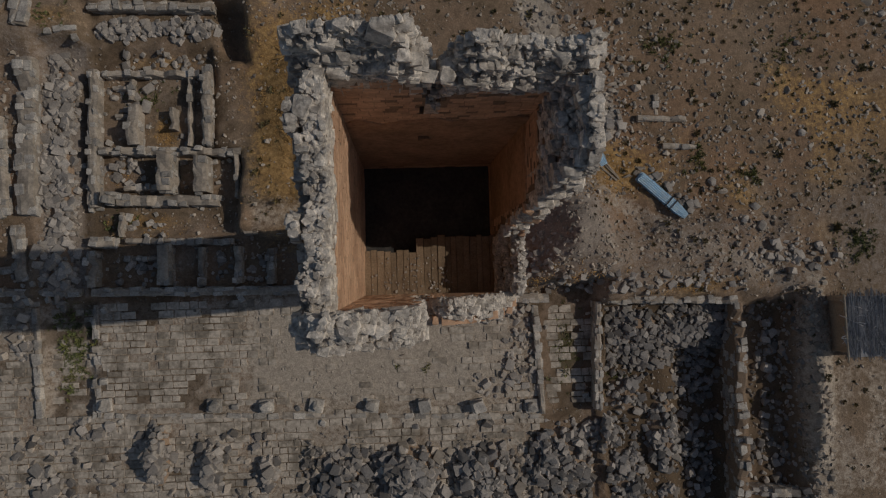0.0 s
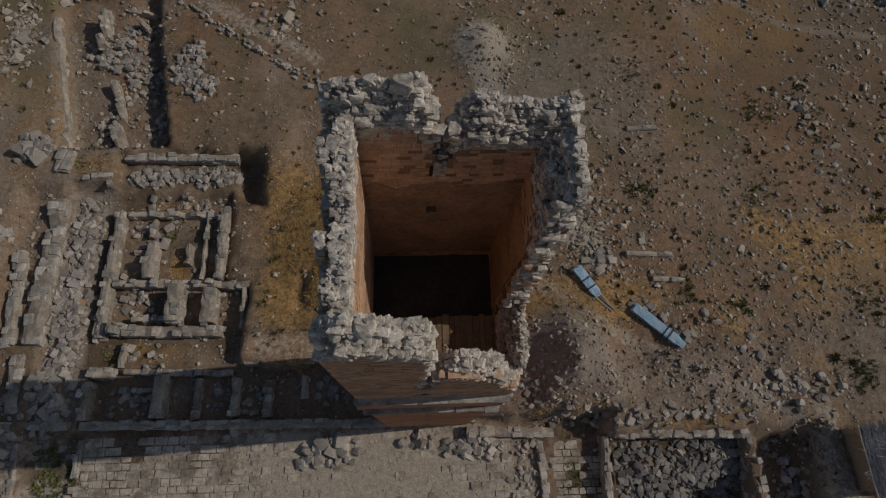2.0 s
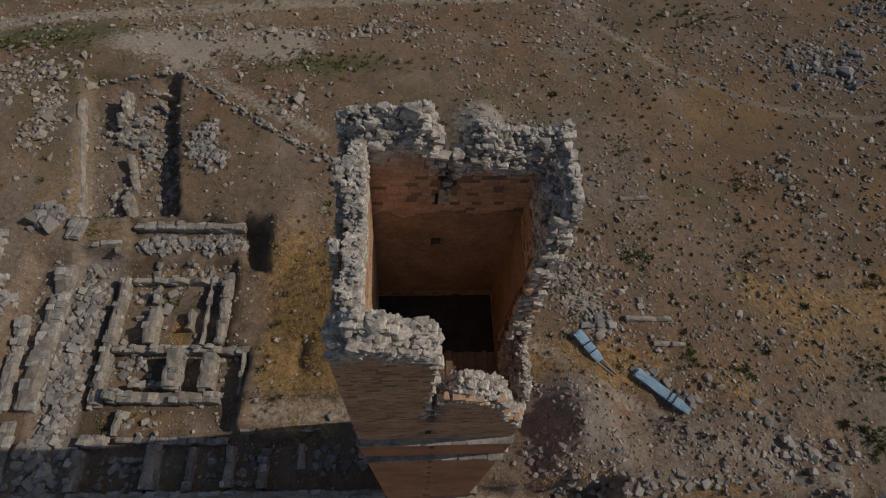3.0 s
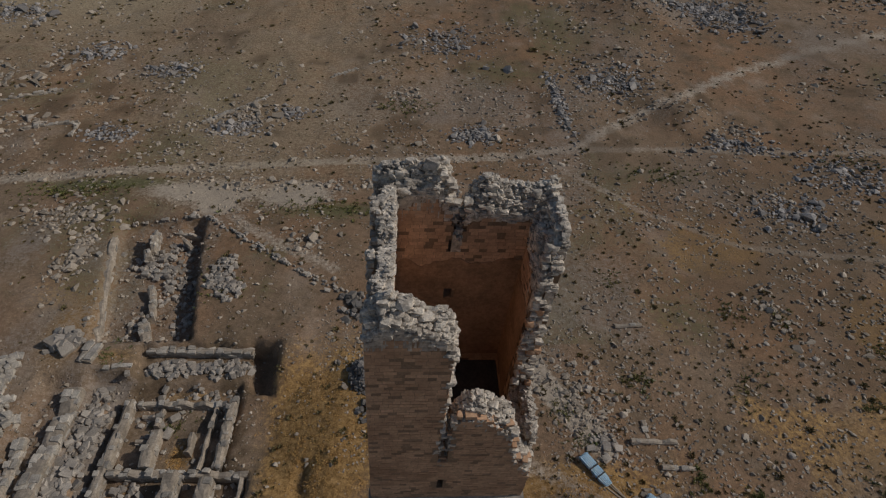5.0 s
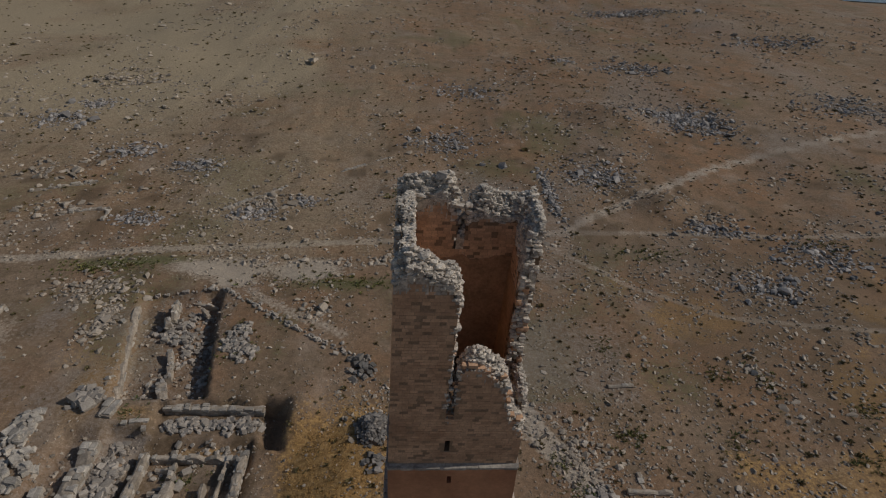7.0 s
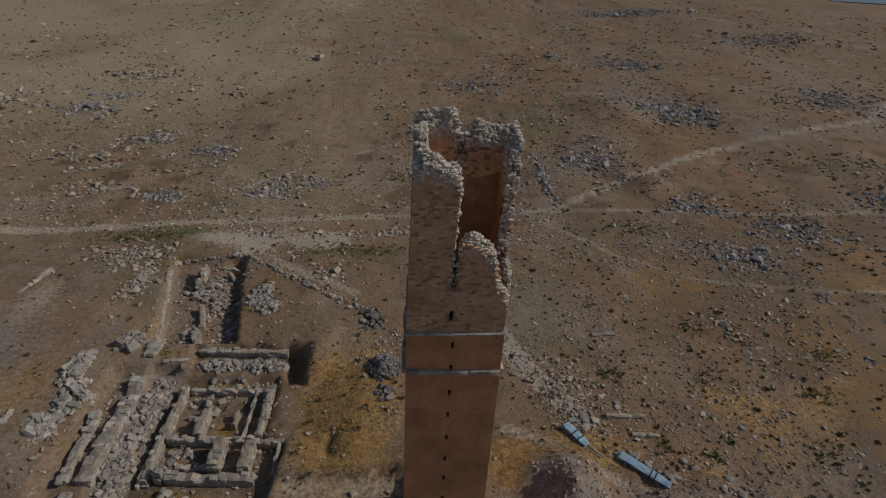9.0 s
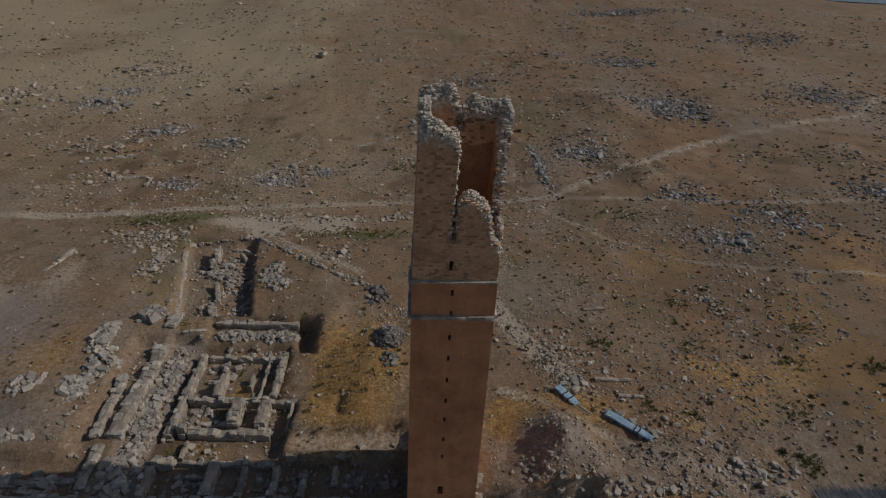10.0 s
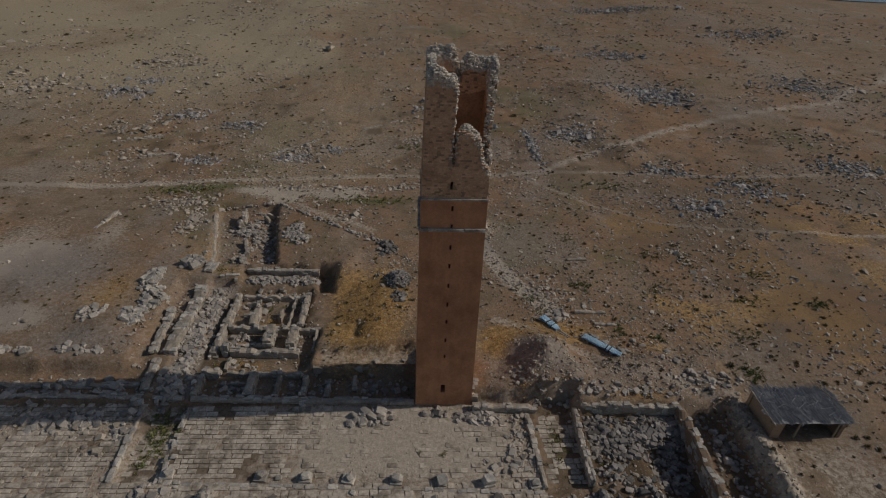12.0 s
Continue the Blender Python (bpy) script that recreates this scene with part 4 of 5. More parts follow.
for pts, th, top in [([(-28.1, 35.3), (-27.6, 32.3)], 0.55, 1.5), ([(-28.3, 32.5), (-27.7, 31.2)], 0.7, 1.1), ([(-25.1, 34.2), (-24.2, 33.4)], 0.45, 0.9), ([(-26.4, 35.6), (-23.9, 35.3)], 0.35, 0.35),
                     ([(-26.2, 27.6), (-24.9, 23.6)], 0.6, 0.9), ([(-25.6, 23.4), (-24.4, 20.9)], 0.9, 0.8), ([(-26.9, 24.4), (-26.6, 22.4)], 0.4, 0.3), ([(-27.9, 29.4), (-25.2, 29.9)], 0.5, 0.6)]:
    ruin_wall(pts, th, top, "leaning broken wall piece among fallen stones", group="broken walls of the far dig", size=0.6, ragged=0.5, tilt=0.1)
ruin_wall([(-27.95, -1.8), (-27.6, -9.3)], 0.45, 0.3, "narrow kerb of long pale stones beside the sunken passage", size=1.1, ragged=0.08)
ruin_wall([(-23.75, -1.7), (-23.6, -9.7)], 0.55, 0.15, "broken stone edge of the sunken passage", size=0.7)
ruin_wall([(-23.3, -9.65), (8.2, -10.85)], 0.4, 0.1, "low stone kerb with column bases across the court", size=0.9, ragged=0.05)
ruin_wall([(8.2, -2.7), (8.5, -10.6)], 0.5, 0.45, "narrow wall of single pale blocks beside the court", size=0.65)
ruin_wall([(12.75, -2.5), (12.5, -10.3)], 0.55, 1.05, "straight earth-filled stone wall beside the paved strip", size=0.6)
ruin_wall([(13.3, -2.35), (22.9, -2.65)], 0.6, 1.5, "rear wall of the rubble-filled room", size=0.6)
ruin_wall([(22.9, -2.9), (22.75, -18.5)], 0.8, 1.7, "high wall of pale blocks beside a dark trench", size=0.6, ragged=0.6, inner=EARTHWALL)
ruin_wall([(23.5, -16.6), (27.0, -16.9)], 0.6, 1.2, "cross wall of pale blocks in the trench", size=0.6)


def column_base(x, y, w, h, turn=0.0):
    thing = tagged(empty("column_base", x, y, 0.0), "worn pale stone column base on the court kerb", "column base", "column bases of the court")
    r = np.random.RandomState(int(abs(x * 13)) + 3)
    stone(thing, BLOCKS, x, y, -0.1, w * 1.15, w * 1.1, 0.32, turn, 0.03, "plinth", r)
    stone(thing, ROUGHS[-4:] if int(abs(x)) % 3 else ROUGHS, x + 0.05, y, 0.14, w * r.uniform(0.8, 1.15), w * r.uniform(0.8, 1.0), h * r.uniform(0.9, 1.6), turn + r.uniform(0, 1), 0.12, "drum", r)


for bx, by in ((-23.1, -8.9), (-15.3, -9.2), (-11.6, -9.35), (-8.0, -9.45), (-4.0, -9.6), (-0.2, -9.75), (3.7, -9.9), (7.7, -10.05)):
    column_base(bx, by, 0.85, 0.4, rng.uniform(-0.2, 0.2))

# ---- rubble ----
def rubble(label, spots, count, size, group="", seed=1, name="rubble_heap", kitset=None):
    """Fallen stones over ellipses (x, y, rx, ry, height) or boxes with a height, each stone a piece of its own."""
    r = np.random.RandomState(seed)
    cx, cy = spots[0][:2]
    thing = tagged(empty(name, cx, cy, gz(cx, cy)), label, "rubble", group)
    area = np.array([s[2] * s[3] for s in spots])
    for k in range(count):
        x, y, rx, ry, h = spots[r.choice(len(spots), p=area / area.sum())]
        a, q = r.uniform(0, 6.283), math.sqrt(r.rand()) * r.uniform(0.75, 1.15)
        px, py = x + rx * q * math.cos(a), y + ry * q * math.sin(a)
        s = size * r.uniform(0.55, 1.45)
        lift = h * max(0, 1 - q * q)
        z = gz(px, py) - 0.25 * s
        layers = [z + lift * f for f in ((1.0,) if lift < 0.25 else (0.45, 1.0))]
        stone(thing, kitset or LUMPS, px, py, layers[-1], s * r.uniform(0.8, 1.5), s, s * r.uniform(0.5, 0.9), r.uniform(0, 6.28), 0.45, r=r)
    if max(s[4] for s in spots) > 0.3:
        bm = bmesh.new()
        for x, y, rx, ry, h in spots:
            if h < 0.3:
                continue
            rings, seg = 6, 22
            prev = None
            for i in range(rings + 1):
                f = i / rings
                ring = [bm.verts.new((x + rx * f * math.cos(6.2832 * j / seg), y + ry * f * math.sin(6.2832 * j / seg), gz(x + rx * f * math.cos(6.2832 * j / seg), y + ry * f * math.sin(6.2832 * j / seg)) + h * (1 - f * f) * r.uniform(0.8, 1.0) - 0.12 * f)) for j in range(seg)]
                if prev:
                    for j in range(seg):
                        bm.faces.new((prev[j], ring[j], ring[(j + 1) % seg], prev[(j + 1) % seg]))
                prev = ring
        part("earth_core", bm, EARTHWALL, thing, "earth and small stones")
    return thing


rubble("grey fallen stones filling the old street", [(-26.2, 13.5, 1.2, 3.2, 0.3), (-26.3, 7.5, 1.25, 4.0, 0.35), (-26.4, 1.5, 1.3, 3.0, 0.3)], 480, 0.41, seed=11)
rubble("band of grey stones along the dressed wall", [(-21.5, 18.5, 2.2, 0.9, 0.25), (-17.3, 18.5, 2.5, 0.9, 0.25)], 230, 0.35, seed=12)
rubble("heap of small grey stones on the earth platform", [(-19.6, 28.6, 1.5, 2.6, 0.15), (-18.4, 26.4, 1.6, 1.6, 0.1)], 200, 0.32, seed=13)
rubble("squared pale blocks heaped on the bank above the street", [(-34.4, 16.8, 1.1, 2.6, 0.25), (-32.7, 12.9, 1.3, 2.6, 0.25), (-33.6, 9.8, 1.1, 1.6, 0.1)], 210, 0.42, seed=14, kitset=BLOCKS + ROUGHS)
rubble("small pale stones strewn on the western slope", [(-37.8, 10.0, 1.6, 1.4, 0.0), (-36.5, 4.6, 2.6, 0.7, 0.0), (-44.5, 4.4, 3.0, 0.7, 0.0)], 130, 0.42, seed=36)
rubble("round heap of dark grey stones on dry grass", [(-4.7, 17.0, 1.6, 1.8, 1.1)], 290, 0.24, seed=15, kitset=DARKS)
rubble("tumbled stones inside the far dig", [(-28.2, 31.2, 2.0, 1.6, 0.2), (-26.0, 30.0, 1.8, 1.6, 0.2), (-24.4, 28.0, 1.2, 3.0, 0.1), (-25.2, 33.0, 1.6, 1.6, 0.1), (-22.6, 25.5, 0.8, 4.0, 0.0), (-26.6, 23.0, 0.8, 1.6, 0.0)], 290, 0.36, seed=16)
rubble("squared pale stones heaped on the bank", [(-30.6, 20.5, 1.5, 1.2, 0.3)], 35, 0.6, seed=17)
rubble("loose stones in the sunken rooms", [(-21.8, 8.6, 1.6, 0.6, 0.1), (-19.5, 3.9, 2.0, 0.7, 0.0), (-19, 16.4, 4.0, 0.6, 0.0), (-21.5, 13.6, 1.5, 1.2, 0.0), (-22, 7.5, 1.6, 0.8, 0)], 75, 0.4, seed=18)
rubble("loose stones in the shaded cells", [(-15, 0.8, 1.0, 1.0, 0.0), (-21, 0.6, 1.8, 1.0, 0.0), (-12.3, 0.5, 0.8, 1.0, 0), (-6, 1.2, 2.5, 1.0, 0)], 70, 0.38, seed=19)
rubble("squared blocks tumbled on the court paving", [(-6.8, -3.0, 2.2, 1.1, 0.1)], 40, 0.6, seed=20)
rubble("small blocks at the minaret foot", [(-0.4, -2.4, 1.2, 0.5, 0.1), (3.3, -2.9, 2.2, 0.9, 0.0)], 60, 0.45, seed=21)
rubble("scattered blocks beside the narrow wall", [(6.9, -5.5, 1.2, 3.5, 0.0), (4.8, -8.3, 2.0, 1.2, 0.0)], 55, 0.36, seed=22)
rubble("steep heap of wall core and stones on the court", [(-19.3, -12.6, 0.9, 2.4, 1.2)], 120, 0.45, seed=23)
rubble("heap of pale stones on the court", [(-15.5, -13.4, 0.8, 1.7, 0.7)], 75, 0.5, seed=24)
rubble("small heap of stones on the court", [(-11.6, -14.2, 0.7, 1.3, 0.4)], 40, 0.45, seed=25)
rubble("broad heap of broken stone over the court", [(-6.0, -14.9, 2.2, 1.7, 0.9), (-1.5, -14.4, 2.6, 2.0, 1.2), (4.0, -14.7, 2.4, 1.8, 0.9)], 400, 0.47, seed=26, kitset=DARKS + LUMPS[::2])
rubble("dark broken stone spilling from the room", [(9.6, -14.0, 2.6, 2.6, 0.6), (12.8, -12.2, 1.4, 1.2, 0.6)], 250, 0.4, seed=27, kitset=DARKS + LUMPS[::2])
rubble("room filled with broken stone", [(15.6, -4.8, 2.2, 1.9, 0.4), (20.0, -4.8, 2.6, 2.0, 0.2), (20.5, -8.5, 1.8, 2.0, 0.1)], 380, 0.33, seed=28, kitset=DARKS)
rubble("heaps of stone at the room's open side", [(14.5, -9.5, 1.5, 1.4, 0.5), (17.5, -12.5, 1.5, 3.0, 0.6), (14.5, -15.0, 1.6, 2.0, 0.3), (20.5, -14.5, 1.5, 3.0, 0.1)], 320, 0.35, seed=29, kitset=DARKS + LUMPS[::2])
rubble("stones piled on the western court", [(-27.0, -14.0, 1.2, 1.2, 0.3), (-24.2, -10.6, 1.4, 0.9, 0.1), (-28.8, -3.2, 0.8, 2.4, 0.2), (-34, -3.5, 3.5, 1.3, 0.1)], 130, 0.48, seed=30)
rubble("loose stones along the eastern bank", [(12, -1.2, 4.0, 0.9, 0.1), (19, -1.0, 4.5, 0.8, 0), (8.0, 0.6, 1.5, 1.0, 0), (27, 0.5, 4.0, 1.2, 0)], 190, 0.33, seed=31)
rubble("row of stones behind the blue sheets", [(17.0, 6.5, 0.6, 0.5, 0.0), (18.0, 5.6, 0.6, 0.5, 0.0), (18.9, 4.8, 0.6, 0.5, 0.0), (19.6, 4.1, 0.5, 0.4, 0.0), (13.8, 10.4, 1.2, 1.2, 0.0)], 80, 0.36, seed=32)
rubble("shaded stones on the western terrace", [(-34, 0.6, 4.0, 1.2, 0.0), (-40, 0.4, 3.0, 1.2, 0)], 70, 0.5, seed=34)
rubble("stones lying in the dark trench", [(25.8, -6.0, 1.2, 3.5, 0.0), (25.8, -13.0, 1.2, 3.5, 0.0)], 60, 0.38, seed=35)
rubble("dark grey stones at the minaret's north side", [(-4.5, 13.5, 1.0, 1.0, 0.2), (-6.5, 24.5, 1.5, 1.6, 0.2)], 60, 0.42, seed=33, kitset=DARKS)

# ---- rows of stones and loose boulders in the eastern field ----
for pts, top in [([(15.8, 10.75), (19.4, 10.6)], 0.42), ([(17.3, 12.5), (17.25, 11.0)], 0.3), ([(17.6, 22.0), (20.1, 22.1)], 0.4), ([(17.6, 8.7), (20.2, 8.6)], 0.3), ([(-52, 55.5), (-46, 57.5)], 0.5), ([(-46, 57.5), (-45.6, 54)], 0.4), ([(-30, 58), (-22, 66)], 0.4), ([(-46.6, 28.5), (-45.8, 33.5)], 0.3), ([(-60, 62), (-52, 66)], 0.4), ([(-14, 72), (-6, 78)], 0.4)]:
    zt = gz(*pts[0]) + top
    ruin_wall(pts, 0.45, zt, "short row of half-buried pale blocks in the field", size=0.6, ragged=0.2, group="stone rows in the field", name="stone_row")


def boulder(x, y, s, label):
    ob = new("boulder", LUMPS[int(abs(x * 7 + y)) % 12])
    s *= 0.72
    ob.location, ob.scale, ob.rotation_euler = (x, y, gz(x, y) - 0.12 * s), (s * 1.2, s, s * 0.6), (0.1, 0.1, x)
    tagged(ob, label, "boulder", "boulders in the field")


for x, y, s in ((24.2, 4.1, 0.9), (24.6, 2.7, 1.0), (23.3, 3.2, 0.7), (28.2, 9.5, 0.75), (22.6, 9.8, 0.7), (25.7, 15.0, 0.55), (28.3, 16.3, 0.6), (31.2, 20.1, 0.6), (21.2, 6.0, 0.8), (25.0, 13.2, 0.5), (24.0, 11.8, 0.6), (29.8, 13.8, 0.6), (35, 18.5, 0.7), (14.9, 18.0, 0.7), (13.6, 15.5, 0.7)):
    boulder(x, y, s, "single weathered pale boulder lying on bare earth")


# ---- blue sheets on the grass ----
def sheet_stack(ax, ay, bx, by, width, label, wreck=False):
    length, ang = math.hypot(bx - ax, by - ay), math.atan2(by - ay, bx - ax)
    cx, cy = (ax + bx) / 2, (ay + by) / 2
    z0 = max(gz(ax, ay), gz(cx, cy), gz(bx, by)) + 0.08
    thing = tagged(empty("blue_sheet_stack", cx, cy, z0), label, "sheet stack", "blue sheets on the grass")
    m = Matrix.Translation((cx, cy, z0)) @ Matrix.Rotation(ang, 4, "Z")
    # two sleepers below
    for d in (-0.32, 0.32):
        bm = bmesh.new()
        box(bm, d * length - 0.08, -width * 0.55, -0.3, d * length + 0.08, width * 0.55, 0.0, jit=0.01, m=m)
        part("sleeper", bm, POLE, thing, "rough wooden sleeper")
    for lay in range(5):
        bm = bmesh.new()
        sec, nlen = 25, 12
        grid = []
        for i in range(nlen + 1):
            u = -length / 2 + length * i / nlen + 0.03 * lay
            taper = 1.0 - 0.35 * step(0.8, 1.0, i / nlen)
            row = []
            for j in range(sec + 1):
                v = (j / sec - 0.5) * width * taper
                z = 0.05 * lay + 0.012 * math.cos(j * 2 * math.pi / 5) + 0.02 * math.sin(i * 1.3 + lay) - 0.10 * abs(j / sec - 0.5) ** 2
                row.append(bm.verts.new(m @ Vector((u, v + 0.012 * lay, z + 0.03))))
            grid.append(row)
        for i in range(nlen):
            for j in range(sec):
                bm.faces.new((grid[i][j], grid[i + 1][j], grid[i + 1][j + 1], grid[i][j + 1]))
        bmesh.ops.solidify(bm, geom=bm.faces[:], thickness=0.012)
        part("sheet", bm, BLUE, thing, "light blue ribbed sheet")
    for d in (-0.05, 0.22) if wreck else (0.15, 0.24):
        bm = bmesh.new()
        box(bm, d * length - 0.04, -width * 0.54, 0.0, d * length + 0.04, width * 0.56, 0.3, m=m)
        part("strap", bm, STRAP, thing, "dark strap")
    return thing


STRAP = material("dark_strap", (0.05, 0.05, 0.055), rough=0.7, vary=0.2)
sheet_stack(15.68, 6.52, 18.9, 3.55, 0.72, "long stack of light blue ribbed sheets beside stones")
sheet_stack(11.7, 9.65, 13.1, 7.4, 0.72, "short stack of light blue ribbed sheets on grass", True)
for k, (ax, ay, bx, by) in enumerate(((13.15, 7.5, 14.3, 6.3), (13.3, 7.65, 14.2, 6.45), (13.0, 7.2, 14.1, 6.2))):
    bm = bmesh.new()
    d = math.hypot(bx - ax, by - ay)
    z = max(gz(ax, ay), gz(bx, by), gz((ax + bx) / 2, (ay + by) / 2)) + 0.0
    box(bm, -d / 2, -0.05, 0, d / 2, 0.05, 0.09, jit=0.01)
    ob = part("wooden_beam", bm, POLE, None)
    ob.matrix_world = pose((ax + bx) / 2, (ay + by) / 2, z, 0, 0, math.degrees(math.atan2(by - ay, bx - ax)))
    tagged(ob, "old grey wooden beam lying on dry grass", "beam", "beams by the blue sheets")


# ---- shed with a reed roof ----
def shed():
    x0, x1, y0, y1, ztop = 29.1, 36.6, -6.8, -2.4, 3.6
    zg = gz(32, -7.2) - 0.3
    thing = tagged(empty("reed_roofed_shed", (x0 + x1) / 2, (y0 + y1) / 2, zg), "low earth-walled shed with grey reed and stick roof", "shed")
    walls = [(x0 + 0.35, y1 - 0.5, x1 - 0.3, y1 - 0.15), (x1 - 0.7, y0 + 0.3, x1 - 0.35, y1 - 0.5), (x0 + 0.5, y0 + 0.3, x0 + 1.4, y0 + 0.65), (x0 + 0.5, y0 + 0.65, x0 + 0.85, y1 - 0.5)]
    for a, b, c, d in walls:
        bm = bmesh.new()
        box(bm, a, b, zg - 0.5, c, d, ztop - 0.2)
        part("earth_wall", bm, EARTHWALL, thing)
    for px in (x0 + 2.9, x1 - 0.9):
        bm = bmesh.new()
        bmesh.ops.create_cone(bm, cap_ends=True, segments=9, radius1=0.1, radius2=0.08, depth=ztop - zg + 0.3, matrix=Matrix.Translation((px, y0 + 0.4, (ztop + zg) / 2 - 0.25)))
        part("post", bm, POLE, thing)

    def pole(ax, ay, az, bx, by, bz, r):
        a, b = Vector((ax, ay, az)), Vector((bx, by, bz))
        bm = bmesh.new()
        bmesh.ops.create_cone(bm, cap_ends=True, segments=7, radius1=r, radius2=r * 0.8, depth=(b - a).length, matrix=Matrix.Translation((a + b) / 2) @ (b - a).to_track_quat("Z", "Y").to_matrix().to_4x4())
        return bm
    for yy in (y0 + 0.4, (y0 + y1) / 2, y1 - 0.3):
        part("beam", pole(x0, yy, ztop - 0.14, x1, yy, ztop - 0.14, 0.08), POLE, thing)
    bm = bmesh.new()
    box(bm, x0 + 0.05, y0 + 0.1, ztop - 0.07, x1 - 0.1, y1 - 0.1, ztop - 0.02)
    deck = part("roof_deck", bm, STICKS, thing, "grey reed roof")
    part("edge_pole", pole(x0 - 0.02, y1 + 0.05, ztop + 0.06, x0 + 0.06, y0 - 0.25, ztop + 0.06, 0.06), POLE, thing, "pale straight pole")
    part("edge_pole", pole(x1 - 0.8, y1 + 0.25, ztop + 0.12, x1 + 0.2, y0 + 1.6, ztop + 0.1, 0.05), POLE, thing, "pale straight pole")
    r = np.random.RandomState(77)
    V, Fc = [], []
    for k in range(1500):
        cx, cy = r.uniform(x0 + 0.1, x1 + 0.1), r.uniform(y0 + 0.6, y1 - 0.4)
        ln, an = r.uniform(0.7, 1.9), 1.62 + r.normal(0, 0.16) if r.rand() < 0.8 else r.uniform(0, 3.14)
        c, s = math.cos(an) * ln / 2, math.sin(an) * ln / 2
        w = r.uniform(0.012, 0.03)
        nx, ny = -math.sin(an) * w, math.cos(an) * w
        z = ztop + r.uniform(-0.02, 0.1)
        b = len(V)
        t1, t2 = r.uniform(-0.04, 0.05, 2)
        V += [(cx - c - nx, cy - s - ny, z + t1), (cx - c + nx, cy - s + ny, z + t1), (cx - c, cy - s, z + t1 + w * 1.6), (cx + c - nx, cy + s - ny, z + t2), (cx + c + nx, cy + s + ny, z + t2), (cx + c, cy + s, z + t2 + w * 1.6)]
        Fc += [(b, b + 3, b + 5, b + 2), (b + 2, b + 5, b + 4, b + 1), (b, b + 1, b + 4, b + 3), (b, b + 2, b + 1), (b + 3, b + 4, b + 5)]
    tagged(part("reeds", mesh_from("reeds", V, Fc, STICKS), None, deck), kind="stuff")


shed()

# ---- paving ----
def paving():
    me = hull_box(-9.0, -5.0, -0.4, -8.0, -4.0, -0.3)
    base = part("court_paving", me, PAVING, None)
    tagged(base, "worn pale stone slabs of the court, dusty and gappy", "paving", kind="structure")
    r = np.random.RandomState(5)
    zones = [(-23.2, -2.0, -9.3, -1.5, 0.93), (-2.0, 8.0, -9.4, -2.4, 0.75), (-31.0, 8.0, -18.5, -11.0, 0.93), (-41.0, -28.3, -11.0, -1.5, 0.85), (9.2, 12.2, -10.0, -3.0, 0.7), (-27.0, -24.0, -9.3, -2.0, 0.45), (-28.0, -23.5, -11.2, -9.6, 0.9), (-23.0, 8, -11.0, -10.2, 0.9)]
    near, rest_p, rest_s = [], [], []
    for x0, x1, y0, y1, keep in zones:
        y = y0
        while y < y1 - 0.2:
            h = r.uniform(0.42, 0.62)
            x = x0 + r.uniform(-0.5, 0)
            while x < x1:
                ln = r.uniform(0.5, 1.15)
                cx, cy = x + ln / 2, y + h / 2
                dusty = math.exp(-((cx + 4.0) / 8.0) ** 4 - ((cy + 5.4) / 3.8) ** 4)
                gone = float(fbm(cx, cy, 2.0, 55, 3)) < 0.36
                if r.rand() < keep * (1 - 0.85 * dusty) and not gone and cx > x0 and not (-3 < cx < 3.2 and cy > -1.9):
                    z = (gz(cx, cy) + 0.05 if x0 in (9.2, -27.0) else 0.05) + 0.011 * r.normal() - 0.03 * dusty
                    s = (ln - r.uniform(0.03, 0.13), h - r.uniform(0.03, 0.13), 0.3)
                    (near if x0 == -23.2 and -20 < cx < -9 and cy < -1.6 and len(near) < 290 else rest_p).append((cx, cy, z - 0.3))
                    if near and near[-1] == (cx, cy, z - 0.3):
                        near[-1] = (cx, cy, z - 0.3, *s)
                    else:
                        rest_s.append(s)
                x += ln
            y += h
    for q in near:
        stone(base, SLABS, *q, turn=r.uniform(-0.04, 0.04), tilt=0.015, name="paving_slab", r=r)
    ob = scatter("slabs", SLABS, np.array(rest_p), np.array(rest_s), PAVING_I, turn=r.uniform(-0.04, 0.04, len(rest_p)), tilt=0.015, parent=base)
    tagged(ob, kind="stuff")


paving()

# ---- scattered field stones, shrubs and grass ----
def allowed(x, y):
    """Open ground only: not in the digs, the court or the minaret."""
    bad = rect(x, y, -31.5, -12.6, -1, 20.6, 0.01) + rect(x, y, -32, -21, 20, 38, 0.01) + rect(x, y, -95, 13.2, -60, -0.9, 0.01) + rect(x, y, -3, 3.4, -2, 4.6, 0.01) + rect(x, y, 13, 24.2, -60, -2, 0.01)
    bad = bad + rect(x, y, 28.4, 37.2, -7.4, -1.8, 0.01) + rect(x, y, 230, 900, 302, 900, 0.01)
    return bad < 0.5


def sprinkle(n, seed, r0=14.0, r1=330.0):
    r = np.random.RandomState(seed)
    d = r0 * np.exp(r.rand(n) ** 0.8 * math.log(r1 / r0))
    a = r.uniform(-0.35, math.pi - 0.25, n)
    x, y = d * np.cos(a), d * np.sin(a) - 4.0
    keep = allowed(x, y)
    return x[keep], y[keep], r


